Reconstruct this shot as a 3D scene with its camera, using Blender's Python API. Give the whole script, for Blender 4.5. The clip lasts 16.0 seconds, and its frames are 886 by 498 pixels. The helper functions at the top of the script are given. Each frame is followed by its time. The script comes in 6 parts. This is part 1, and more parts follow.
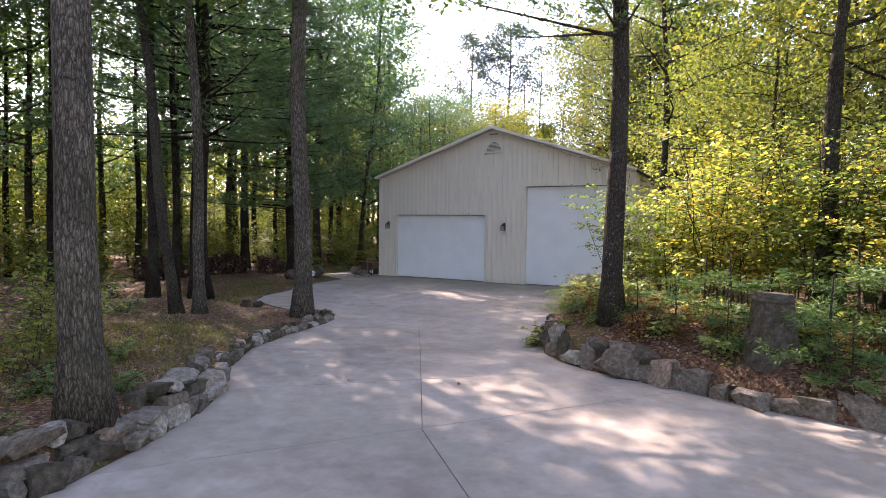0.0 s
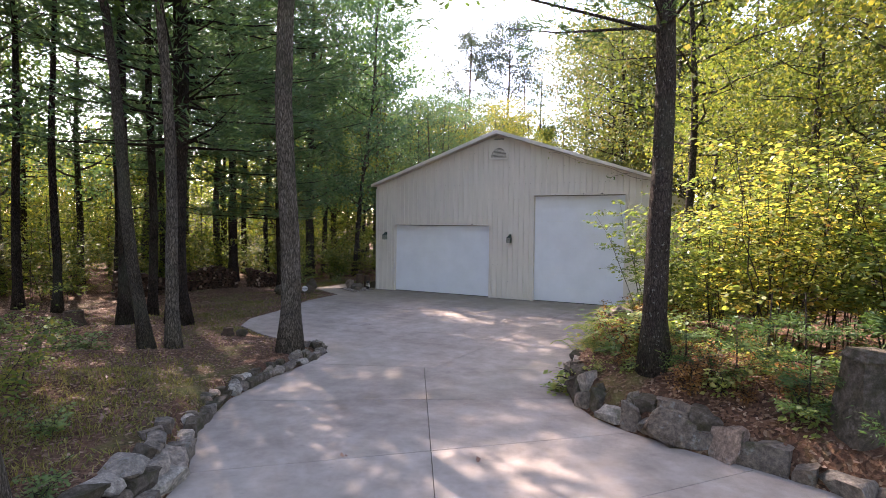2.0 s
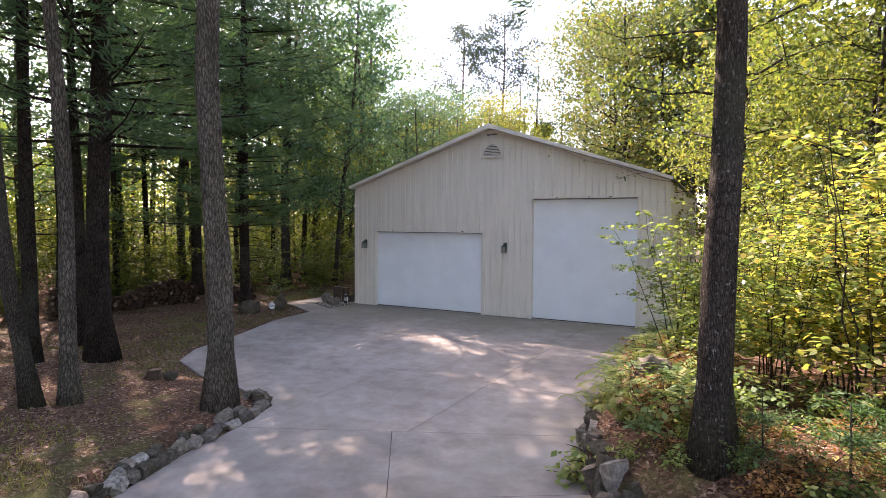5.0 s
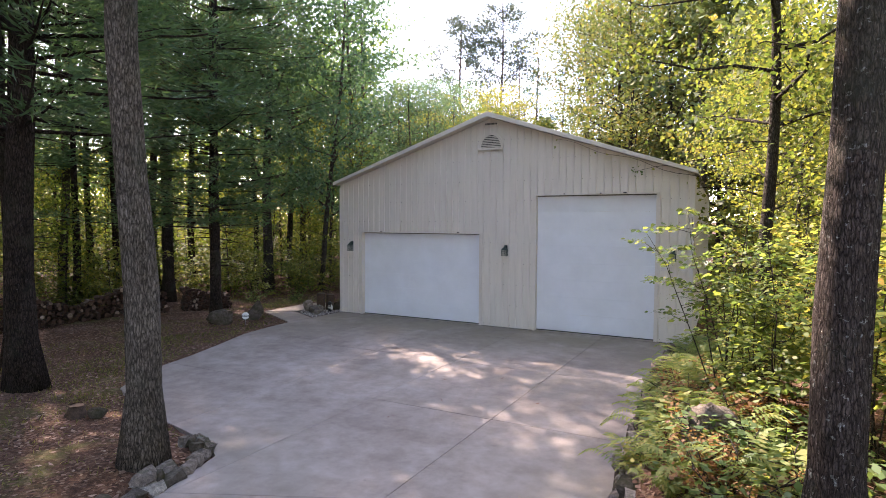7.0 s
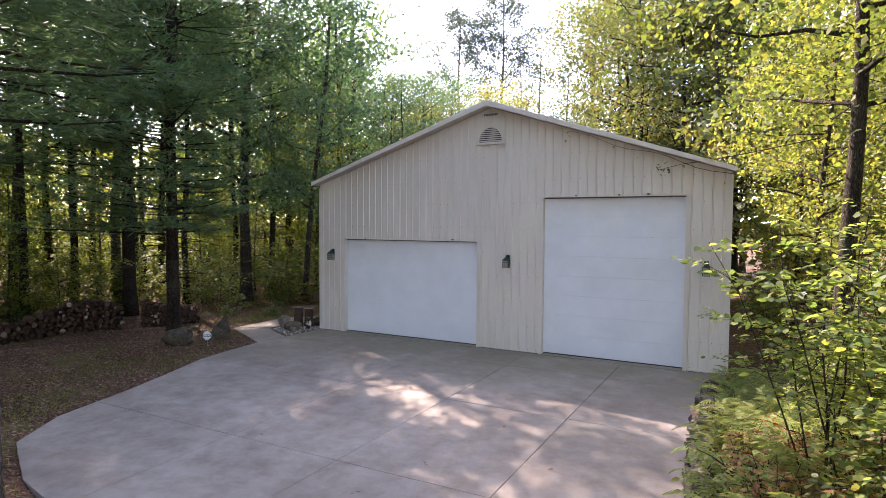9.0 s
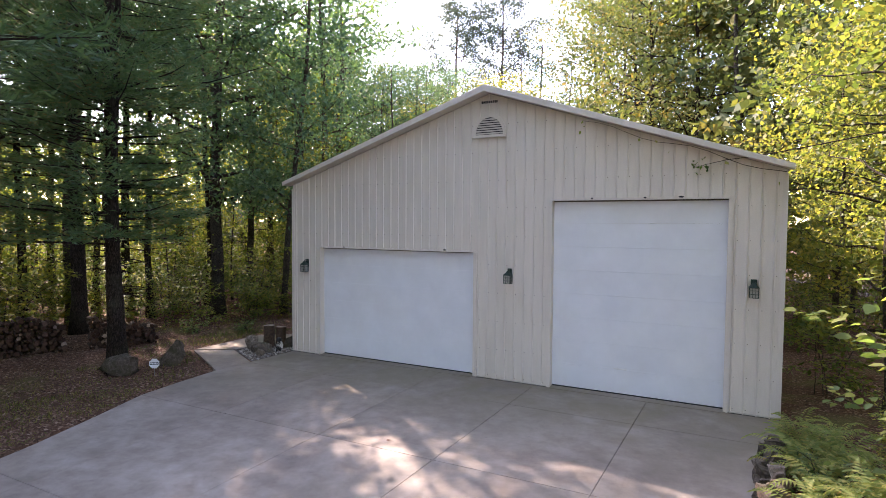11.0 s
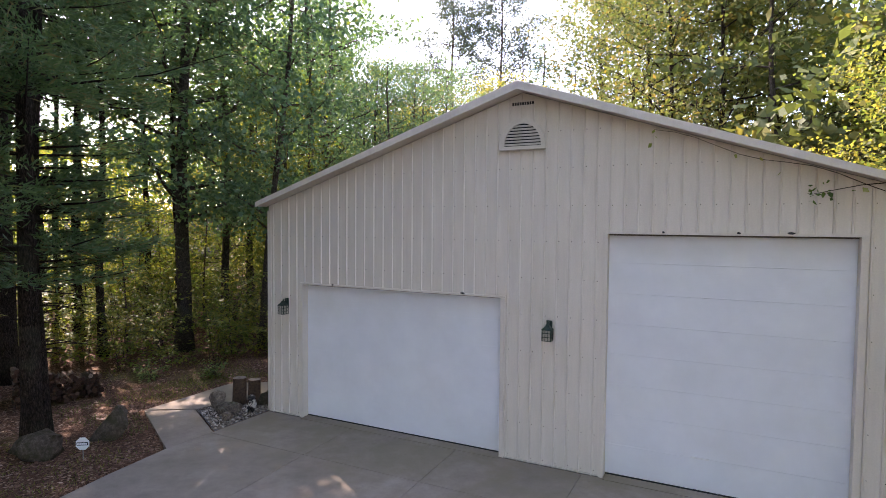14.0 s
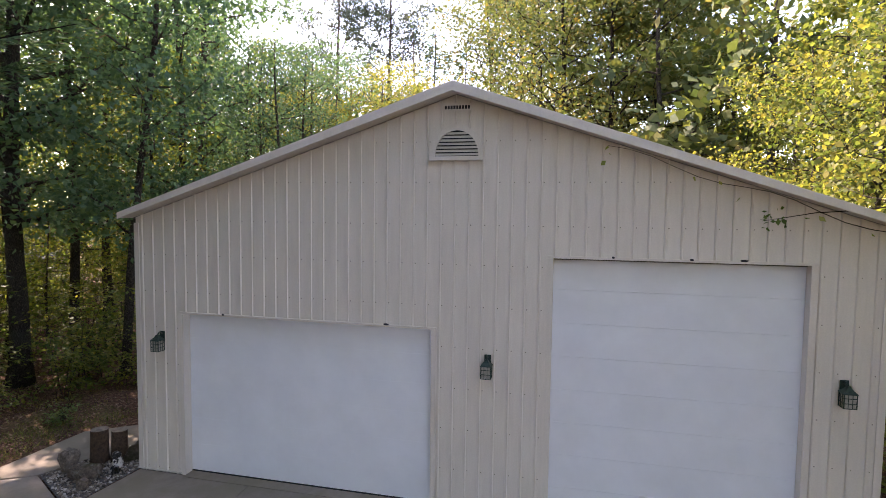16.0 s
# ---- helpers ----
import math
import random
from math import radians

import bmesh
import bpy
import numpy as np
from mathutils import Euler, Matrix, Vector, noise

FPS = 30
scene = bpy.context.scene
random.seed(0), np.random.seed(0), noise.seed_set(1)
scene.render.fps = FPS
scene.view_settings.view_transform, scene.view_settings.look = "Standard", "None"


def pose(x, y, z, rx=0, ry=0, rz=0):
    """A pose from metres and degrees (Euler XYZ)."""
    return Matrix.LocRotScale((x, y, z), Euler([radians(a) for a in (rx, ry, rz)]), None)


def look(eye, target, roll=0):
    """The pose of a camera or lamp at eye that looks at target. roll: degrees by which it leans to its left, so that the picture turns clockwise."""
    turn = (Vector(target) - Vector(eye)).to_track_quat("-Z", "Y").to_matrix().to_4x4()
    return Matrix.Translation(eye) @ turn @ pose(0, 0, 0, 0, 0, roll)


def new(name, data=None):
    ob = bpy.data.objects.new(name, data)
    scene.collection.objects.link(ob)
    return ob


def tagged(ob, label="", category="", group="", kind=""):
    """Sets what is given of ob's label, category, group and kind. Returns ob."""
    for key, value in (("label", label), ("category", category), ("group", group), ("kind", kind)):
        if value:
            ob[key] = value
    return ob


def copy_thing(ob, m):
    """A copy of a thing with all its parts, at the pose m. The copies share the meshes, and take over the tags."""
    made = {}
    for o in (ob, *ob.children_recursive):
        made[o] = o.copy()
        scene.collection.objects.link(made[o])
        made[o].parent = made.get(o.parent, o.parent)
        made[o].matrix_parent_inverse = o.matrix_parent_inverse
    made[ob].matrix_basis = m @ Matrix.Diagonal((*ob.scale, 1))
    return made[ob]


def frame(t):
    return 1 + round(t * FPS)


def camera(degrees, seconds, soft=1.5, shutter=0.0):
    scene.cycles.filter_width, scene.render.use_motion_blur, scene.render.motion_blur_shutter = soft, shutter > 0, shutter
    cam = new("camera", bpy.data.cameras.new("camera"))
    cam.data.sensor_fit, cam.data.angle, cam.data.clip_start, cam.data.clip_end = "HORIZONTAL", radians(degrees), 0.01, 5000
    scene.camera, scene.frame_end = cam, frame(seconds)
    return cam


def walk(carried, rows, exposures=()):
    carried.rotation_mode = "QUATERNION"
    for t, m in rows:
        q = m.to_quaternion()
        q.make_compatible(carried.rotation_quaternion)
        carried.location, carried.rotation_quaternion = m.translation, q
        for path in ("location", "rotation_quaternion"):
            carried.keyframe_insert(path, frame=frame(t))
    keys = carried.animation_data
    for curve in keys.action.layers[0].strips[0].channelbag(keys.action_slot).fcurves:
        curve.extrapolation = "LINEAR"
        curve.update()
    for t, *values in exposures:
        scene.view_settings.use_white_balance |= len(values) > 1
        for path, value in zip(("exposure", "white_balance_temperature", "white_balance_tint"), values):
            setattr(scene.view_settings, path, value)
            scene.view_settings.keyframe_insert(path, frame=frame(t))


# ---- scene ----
cam = camera(77.6, 16.0, soft=0.6)
PATH = [
    (0, (15.801, -22.847, 2.49), (14.86, -21.084, 2.409), 0.8),
    (0.5, (15.486, -22.654, 2.644), (14.551, -20.887, 2.563), 0.8),
    (1, (15.212, -22.336, 2.8), (14.281, -20.568, 2.716), 0.8),
    (1.5, (14.965, -21.935, 2.913), (14.038, -20.165, 2.829), 0.7),
    (2, (14.78, -21.482, 2.98), (13.853, -19.712, 2.899), 0.7),
    (2.5, (14.59, -21.05, 3.066), (13.667, -19.278, 2.981), 0.6),
    (3, (14.441, -20.629, 3.121), (13.518, -18.857, 3.039), 0.6),
    (3.5, (14.279, -20.227, 3.199), (13.361, -18.452, 3.113), 0.5),
    (4.2, (14.045, -19.581, 3.286), (13.13, -17.805, 3.199), 0.4),
    (6.5, (13.228, -17.361, 3.381), (12.316, -15.583, 3.288), 0.5),
    (7, (12.963, -16.856, 3.394), (12.055, -15.076, 3.301), 0.3),
    (8, (12.481, -15.725, 3.507), (11.576, -13.944, 3.408), 0.4),
    (9, (12.05, -14.575, 3.513), (11.142, -12.795, 3.427), 0.4),
    (11.5, (10.828, -11.826, 3.838), (9.928, -10.042, 3.746), 0.4),
    (12, (10.514, -11.407, 3.951), (9.619, -9.621, 3.859), 0.4),
    (12.5, (10.224, -10.987, 4.068), (9.329, -9.2, 3.977), 0.4),
    (13, (9.872, -10.593, 4.213), (8.984, -8.803, 4.119), 0.4),
    (13.5, (9.585, -10.157, 4.366), (8.696, -8.368, 4.265), 0.3),
    (14, (9.231, -9.797, 4.393), (8.363, -7.998, 4.309), 0.5),
    (14.5, (8.952, -9.419, 4.545), (8.128, -7.599, 4.448), 0.4),
    (14.9, (8.684, -9.169, 4.619), (7.934, -7.318, 4.52), 0.5),
    (15.2, (8.533, -8.998, 4.708), (7.845, -7.123, 4.602), 0.5),
    (15.6, (8.224, -8.841, 4.83), (7.651, -6.929, 4.712), 0.6),
    (16, (7.969, -8.684, 4.944), (7.507, -6.742, 4.817), 0.7),
]
walk(cam, [(t, look(eye, target, roll)) for t, eye, target, roll in PATH], exposures=[(0, 2.72, 7400, 26), (5, 2.84, 7400, 27.5), (12.5, 3.0, 7400, 28.5), (16, 2.79, 7700, 30)])

# ---------------------------------------------------------------- light
SUN_DIR = Vector((-0.865, 0.50, 0.0)).normalized()
SUN_ELEV = 41.0
world = bpy.data.worlds.new("sky")
scene.world = world
world.use_nodes = True
wn = world.node_tree
sky = wn.nodes.new("ShaderNodeTexSky")
sky.sky_type = 'NISHITA'
sky.sun_disc = False
sky.sun_elevation = radians(SUN_ELEV)
sky.sun_rotation = math.atan2(SUN_DIR.x, SUN_DIR.y)
sky.air_density, sky.dust_density, sky.ozone_density = 1.0, 0.8, 1.0
wn.nodes["Background"].inputs["Strength"].default_value = 0.15
wn.links.new(sky.outputs[0], wn.nodes["Background"].inputs["Color"])
sun = new("sun", bpy.data.lights.new("sun", 'SUN'))
sun.data.energy, sun.data.angle, sun.data.color = 3.0, radians(0.6), (1.0, 0.96, 0.90)
to_sun = SUN_DIR * math.cos(radians(SUN_ELEV)) + Vector((0, 0, math.sin(radians(SUN_ELEV))))
sun.matrix_world = look((0, 0, 40), Vector((0, 0, 40)) - to_sun)


# ---------------------------------------------------------------- material helpers
def mat_base(name, rough=0.8, spec=0.3, metal=0.0):
    m = bpy.data.materials.new(name)
    m.use_nodes = True
    nt = m.node_tree
    b = nt.nodes["Principled BSDF"]
    b.inputs["Roughness"].default_value = rough
    b.inputs["Specular IOR Level"].default_value = spec
    b.inputs["Metallic"].default_value = metal
    return m, nt, b


def node(nt, kind, **values):
    n = nt.nodes.new(kind)
    for k, v in values.items():
        n.inputs[k.replace("_", " ")].default_value = v
    return n


def coords(nt, scale=(1, 1, 1), world_space=False):
    mp = node(nt, "ShaderNodeMapping", Scale=scale)
    if world_space:
        g = nt.nodes.new("ShaderNodeNewGeometry")
        nt.links.new(g.outputs["Position"], mp.inputs["Vector"])
    else:
        tc = nt.nodes.new("ShaderNodeTexCoord")
        nt.links.new(tc.outputs["Object"], mp.inputs["Vector"])
    return mp.outputs[0]


def noise_tex(nt, vec, scale, detail=4, rough=0.6, distortion=0.0):
    n = node(nt, "ShaderNodeTexNoise", Scale=scale, Detail=detail, Roughness=rough, Distortion=distortion)
    nt.links.new(vec, n.inputs["Vector"])
    return n.outputs["Fac"]


def ramp(nt, fac, stops):
    r = nt.nodes.new("ShaderNodeValToRGB")
    el = r.color_ramp.elements
    while len(el) < len(stops):
        el.new(0.5)
    for e, (p, c) in zip(el, stops):
        e.position, e.color = p, (*c, 1)
    nt.links.new(fac, r.inputs[0])
    return r.outputs[0]


def mixc(nt, fac, a, b, blend='MIX'):
    n = nt.nodes.new("ShaderNodeMix")
    n.data_type, n.blend_type = 'RGBA', blend
    pairs = ((n.inputs[0], fac), (n.inputs[6], a), (n.inputs[7], b))
    for sock, v in pairs:
        if isinstance(v, (int, float)):
            sock.default_value = v
        elif isinstance(v, tuple):
            sock.default_value = (*v, 1)
        else:
            nt.links.new(v, sock)
    return n.outputs[2]


def bump(nt, bsdf, height, strength=0.3, distance=0.01):
    n = node(nt, "ShaderNodeBump", Strength=strength, Distance=distance)
    nt.links.new(height, n.inputs["Height"])
    nt.links.new(n.outputs[0], bsdf.inputs["Normal"])


def make_concrete():
    m, nt, b = mat_base("broom_finished_concrete", 0.85, 0.25)
    v = coords(nt, world_space=True)
    big = ramp(nt, noise_tex(nt, v, 0.35, 5, 0.62, 0.6), [(0.3, (0.245, 0.198, 0.170)), (0.5, (0.328, 0.273, 0.238)), (0.7, (0.396, 0.338, 0.30))])
    blot = ramp(nt, noise_tex(nt, v, 2.2, 5, 0.7), [(0.35, (0.76, 0.74, 0.72)), (0.65, (1.09, 1.08, 1.07))])
    c = mixc(nt, 1.0, big, blot, 'MULTIPLY')
    grain = ramp(nt, noise_tex(nt, v, 90, 3, 0.7), [(0.3, (0.86, 0.86, 0.86)), (0.7, (1.08, 1.08, 1.08))])
    c = mixc(nt, 1.0, c, grain, 'MULTIPLY')
    oi = nt.nodes.new("ShaderNodeObjectInfo")
    tone = ramp(nt, oi.outputs["Random"], [(0.0, (0.93, 0.92, 0.91)), (1.0, (1.05, 1.05, 1.06))])
    c = mixc(nt, 1.0, c, tone, 'MULTIPLY')
    algae = ramp(nt, noise_tex(nt, v, 0.22, 4, 0.6, 0.8), [(0.52, (0, 0, 0)), (0.7, (0.5, 0.5, 0.5))])
    c = mixc(nt, algae, c, (0.20, 0.175, 0.135))
    # olive-brown blotches that grow denser towards the garage wall
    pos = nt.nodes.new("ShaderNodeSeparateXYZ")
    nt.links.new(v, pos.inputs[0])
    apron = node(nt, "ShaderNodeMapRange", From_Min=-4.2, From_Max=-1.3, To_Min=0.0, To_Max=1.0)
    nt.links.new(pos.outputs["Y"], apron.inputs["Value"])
    olive_blotch = ramp(nt, noise_tex(nt, v, 0.7, 5, 0.65, 0.5), [(0.30, (0.12, 0.12, 0.12)), (0.60, (0.8, 0.8, 0.8))])
    c = mixc(nt, mixc(nt, 1.0, olive_blotch, apron.outputs[0], 'MULTIPLY'), c, (0.215, 0.178, 0.118))
    spots = ramp(nt, noise_tex(nt, v, 9, 2, 0.5), [(0.68, (0, 0, 0)), (0.74, (1, 1, 1))])
    c = mixc(nt, mixc(nt, 1.0, spots, (0.3, 0.3, 0.3), 'MULTIPLY'), c, (0.16, 0.13, 0.11))
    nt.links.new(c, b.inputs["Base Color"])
    bump(nt, b, noise_tex(nt, coords(nt, (1, 0.15, 1), True), 160, 3, 0.7), 0.25, 0.004)
    return m


def make_ground():
    m, nt, b = mat_base("forest_floor_leaf_litter", 0.95, 0.15)
    v = coords(nt, world_space=True)
    warp = node(nt, "ShaderNodeTexNoise", Scale=7.0, Detail=3.0)
    nt.links.new(v, warp.inputs["Vector"])
    wv = mixc(nt, 0.12, v, warp.outputs["Color"], 'ADD')
    vor = node(nt, "ShaderNodeTexVoronoi", Scale=27.0, Randomness=1.0)
    nt.links.new(wv, vor.inputs["Vector"])
    sep = nt.nodes.new("ShaderNodeSeparateColor")
    nt.links.new(vor.outputs["Color"], sep.inputs[0])
    leaves = ramp(nt, sep.outputs[0], [(0.0, (0.030, 0.016, 0.011)), (0.4, (0.095, 0.046, 0.028)), (0.72, (0.16, 0.082, 0.050)), (0.9, (0.25, 0.15, 0.095)), (1.0, (0.40, 0.29, 0.21))])
    soil = ramp(nt, noise_tex(nt, v, 60, 6, 0.8), [(0.3, (0.022, 0.012, 0.009)), (0.5, (0.085, 0.042, 0.026)), (0.72, (0.20, 0.11, 0.07))])
    base = mixc(nt, ramp(nt, noise_tex(nt, v, 1.3, 5, 0.7), [(0.35, (0.25, 0.25, 0.25)), (0.6, (0.95, 0.95, 0.95))]), soil, leaves)
    moss = ramp(nt, noise_tex(nt, v, 70, 5, 0.8), [(0.28, (0.030, 0.036, 0.010)), (0.5, (0.105, 0.105, 0.030)), (0.72, (0.24, 0.22, 0.075))])
    patch = ramp(nt, noise_tex(nt, v, 0.42, 6, 0.72, 0.5), [(0.54, (0, 0, 0)), (0.66, (0.75, 0.75, 0.75))])
    c = mixc(nt, patch, base, moss)
    nt.links.new(c, b.inputs["Base Color"])
    h = mixc(nt, 0.5, vor.outputs["Distance"], noise_tex(nt, v, 70, 5, 0.75))
    bump(nt, b, h, 1.0, 0.03)
    return m


def make_rock():
    m, nt, b = mat_base("weathered_granite", 0.9, 0.2)
    v = coords(nt, world_space=True)
    oi = nt.nodes.new("ShaderNodeObjectInfo")
    tint = ramp(nt, oi.outputs["Random"], [(0.0, (0.170, 0.130, 0.102)), (0.3, (0.245, 0.200, 0.165)), (0.6, (0.140, 0.112, 0.092)), (0.85, (0.37, 0.325, 0.28)), (1.0, (0.24, 0.160, 0.122))])
    mott = ramp(nt, noise_tex(nt, v, 14, 8, 0.8), [(0.32, (0.35, 0.33, 0.32)), (0.52, (1.0, 1.0, 1.0)), (0.68, (1.9, 1.84, 1.75))])
    c = mixc(nt, 1.0, tint, mott, 'MULTIPLY')
    lich = ramp(nt, noise_tex(nt, v, 5.5, 6, 0.75), [(0.57, (0, 0, 0)), (0.66, (0.8, 0.8, 0.8))])
    c = mixc(nt, lich, c, (0.27, 0.265, 0.24))
    moss = ramp(nt, noise_tex(nt, v, 2.6, 5, 0.7), [(0.58, (0, 0, 0)), (0.68, (0.6, 0.6, 0.6))])
    c = mixc(nt, moss, c, (0.055, 0.065, 0.022))
    nt.links.new(c, b.inputs["Base Color"])
    bump(nt, b, noise_tex(nt, v, 16, 9, 0.78), 1.0, 0.05)
    return m


def make_mossy_rock():
    m, nt, b = mat_base("dark_mossy_fieldstone", 0.95, 0.15)
    v = coords(nt, world_space=True)
    c = ramp(nt, noise_tex(nt, v, 11, 8, 0.8), [(0.3, (0.036, 0.029, 0.023)), (0.5, (0.105, 0.084, 0.067)), (0.72, (0.22, 0.185, 0.152))])
    moss = ramp(nt, noise_tex(nt, v, 4.0, 6, 0.75), [(0.46, (0, 0, 0)), (0.6, (0.7, 0.7, 0.7))])
    c = mixc(nt, moss, c, (0.050, 0.048, 0.022))
    nt.links.new(c, b.inputs["Base Color"])
    bump(nt, b, noise_tex(nt, v, 14, 9, 0.78), 1.0, 0.05)
    return m


def make_bark(name, dark, light, lichen=0.5, plate=1.0):
    """Upright bark plates with dark fissures between them, lichen spots and broad tone changes."""
    m, nt, b = mat_base(name, 0.95, 0.1)
    v = coords(nt, (24 / plate, 24 / plate, 5.2 / plate), True)
    warp = node(nt, "ShaderNodeTexNoise", Scale=1.3, Detail=3.0)
    nt.links.new(v, warp.inputs["Vector"])
    wv = mixc(nt, 1.0, v, warp.outputs["Color"], 'ADD')
    cell = nt.nodes.new("ShaderNodeTexVoronoi")
    cell.feature = 'DISTANCE_TO_EDGE'
    cell.inputs["Scale"].default_value = 1.0
    nt.links.new(wv, cell.inputs["Vector"])
    fissure = ramp(nt, cell.outputs["Distance"], [(0.0, (0.30, 0.29, 0.28)), (0.09, (0.62, 0.61, 0.60)), (0.26, (1.0, 1.0, 1.0))])
    crack = nt.nodes.new("ShaderNodeTexVoronoi")
    crack.feature = 'DISTANCE_TO_EDGE'
    crack.inputs["Scale"].default_value = 2.1
    nt.links.new(wv, crack.inputs["Vector"])
    fissure = mixc(nt, 1.0, fissure, ramp(nt, crack.outputs["Distance"], [(0.0, (0.42, 0.41, 0.40)), (0.16, (1.0, 1.0, 1.0))]), 'MULTIPLY')
    w = coords(nt, world_space=True)
    tone = ramp(nt, noise_tex(nt, v, 2.6, 7, 0.75), [(0.32, dark), (0.70, light)])
    broad = ramp(nt, noise_tex(nt, w, 1.4, 4, 0.6), [(0.35, (0.72, 0.70, 0.68)), (0.65, (1.12, 1.10, 1.08))])
    c = mixc(nt, 1.0, mixc(nt, 1.0, tone, broad, 'MULTIPLY'), fissure, 'MULTIPLY')
    if lichen > 0:
        l = ramp(nt, noise_tex(nt, w, 21.0, 4, 0.6, 0.4), [(0.70 - 0.08 * lichen, (0, 0, 0)), (0.73 - 0.08 * lichen, (lichen, lichen, lichen))])
        c = mixc(nt, mixc(nt, 1.0, l, fissure, 'MULTIPLY'), c, (0.36, 0.37, 0.335))
        low = ramp(nt, noise_tex(nt, w, 1.1, 4, 0.6), [(0.52, (0, 0, 0)), (0.68, (0.35, 0.35, 0.35))])
        c = mixc(nt, low, c, (0.085, 0.095, 0.062))
    nt.links.new(c, b.inputs["Base Color"])
    h = mixc(nt, 0.35, fissure, noise_tex(nt, v, 4.0, 6, 0.75))
    bump(nt, b, h, 1.0, 0.04)
    return m


def make_leaf(name, stops, trans=0.45, rough=0.58):
    m = bpy.data.materials.new(name)
    m.use_nodes = True
    nt = m.node_tree
    b = nt.nodes["Principled BSDF"]
    b.inputs["Roughness"].default_value = rough
    b.inputs["Specular IOR Level"].default_value = 0.28
    g = nt.nodes.new("ShaderNodeNewGeometry")
    oi = nt.nodes.new("ShaderNodeObjectInfo")
    ad = nt.nodes.new("ShaderNodeMath")
    ad.operation = 'MULTIPLY_ADD'
    ad.inputs[1].default_value = 0.35
    nt.links.new(oi.outputs["Random"], ad.inputs[0])
    sc = nt.nodes.new("ShaderNodeMath")
    sc.operation = 'MULTIPLY'
    sc.inputs[1].default_value = 0.65
    nt.links.new(g.outputs["Random Per Island"], sc.inputs[0])
    nt.links.new(sc.outputs[0], ad.inputs[2])
    c = ramp(nt, ad.outputs[0], stops)
    nt.links.new(c, b.inputs["Base Color"])
    t = nt.nodes.new("ShaderNodeBsdfTranslucent")
    warm = mixc(nt, 1.0, c, (1.35, 1.35, 0.72), 'MULTIPLY')
    nt.links.new(warm, t.inputs["Color"])
    mx = nt.nodes.new("ShaderNodeMixShader")
    mx.inputs[0].default_value = trans
    nt.links.new(b.outputs[0], mx.inputs[1])
    nt.links.new(t.outputs[0], mx.inputs[2])
    nt.links.new(mx.outputs[0], nt.nodes["Material Output"].inputs["Surface"])
    return m


def make_paint(name, col, rough=0.5, dirt=0.12, spec=0.4, streak=True):
    m, nt, b = mat_base(name, rough, spec)
    v = coords(nt, (3, 3, 0.35) if streak else (1, 1, 1), True)
    d = ramp(nt, noise_tex(nt, v, 1.6, 5, 0.7), [(0.3, tuple(1 - dirt for _ in range(3))), (0.7, (1.03, 1.03, 1.03))])
    w = coords(nt, world_space=True)
    f = ramp(nt, noise_tex(nt, w, 40, 3, 0.6), [(0.35, (0.96, 0.96, 0.95)), (0.65, (1.02, 1.02, 1.02))])
    c = mixc(nt, 1.0, mixc(nt, 1.0, col, d, 'MULTIPLY'), f, 'MULTIPLY')
    nt.links.new(c, b.inputs["Base Color"])
    bump(nt, b, noise_tex(nt, w, 3.0, 2, 0.5), 0.05, 0.02)
    return m


def make_door():
    m, nt, b = mat_base("white_embossed_steel_door", 0.45, 0.4)
    v = coords(nt, (0.5, 1, 30), True)
    g = noise_tex(nt, v, 4.0, 4, 0.7)
    w = coords(nt, (1, 1, 1), True)
    c = mixc(nt, 1.0, (0.735, 0.75, 0.79), ramp(nt, noise_tex(nt, w, 1.3, 4, 0.6), [(0.3, (0.93, 0.93, 0.93)), (0.7, (1.03, 1.03, 1.03))]), 'MULTIPLY')
    nt.links.new(c, b.inputs["Base Color"])
    bump(nt, b, g, 0.35, 0.004)
    return m


def make_plain(name, stops, scale=8.0, rough=0.7, metal=0.0, bump_s=0.2, spec=0.3, stretch=(1, 1, 1)):
    m, nt, b = mat_base(name, rough, spec, metal)
    v = coords(nt, stretch, True)
    n = noise_tex(nt, v, scale, 5, 0.7)
    nt.links.new(ramp(nt, n, stops), b.inputs["Base Color"])
    bump(nt, b, n, bump_s, 0.01)
    return m


M_CONC = make_concrete()
M_GROUND = make_ground()
M_ROCK = make_rock()
M_MOSSROCK = make_mossy_rock()
M_BARK_OAK = make_bark("grey_oak_bark", (0.125, 0.106, 0.088), (0.34, 0.295, 0.25), 0.4, 0.95)
M_BARK_SPOT = make_bark("lichen_spotted_pine_bark", (0.090, 0.070, 0.062), (0.185, 0.150, 0.132), 0.95, 0.7)
M_BARK_PINE = make_bark("dark_pine_bark", (0.046, 0.034, 0.029), (0.108, 0.082, 0.068), 0.35, 0.9)
M_BARK_THIN = make_bark("smooth_grey_bark", (0.088, 0.074, 0.060), (0.19, 0.163, 0.132), 0.5, 0.6)
M_SIDING = make_paint("cream_ribbed_steel", (0.68, 0.618, 0.552), 0.45, 0.10)
M_TRIM = make_paint("light_cream_trim", (0.66, 0.60, 0.54), 0.45, 0.08)
M_DOOR = make_door()
M_ROOFING = make_plain("brown_grey_steel_roof", [(0.3, (0.26, 0.235, 0.21)), (0.7, (0.34, 0.31, 0.28))], 3, 0.5)
M_LOUVER = make_paint("aged_cream_louver", (0.55, 0.50, 0.44), 0.55, 0.15)
M_BLACK = make_plain("dark_cavity", [(0.3, (0.008, 0.008, 0.009)), (0.7, (0.016, 0.016, 0.017))], 6, 0.8)
M_SEAL = make_plain("black_rubber_seal", [(0.3, (0.012, 0.012, 0.015)), (0.7, (0.025, 0.025, 0.03))], 10, 0.7)
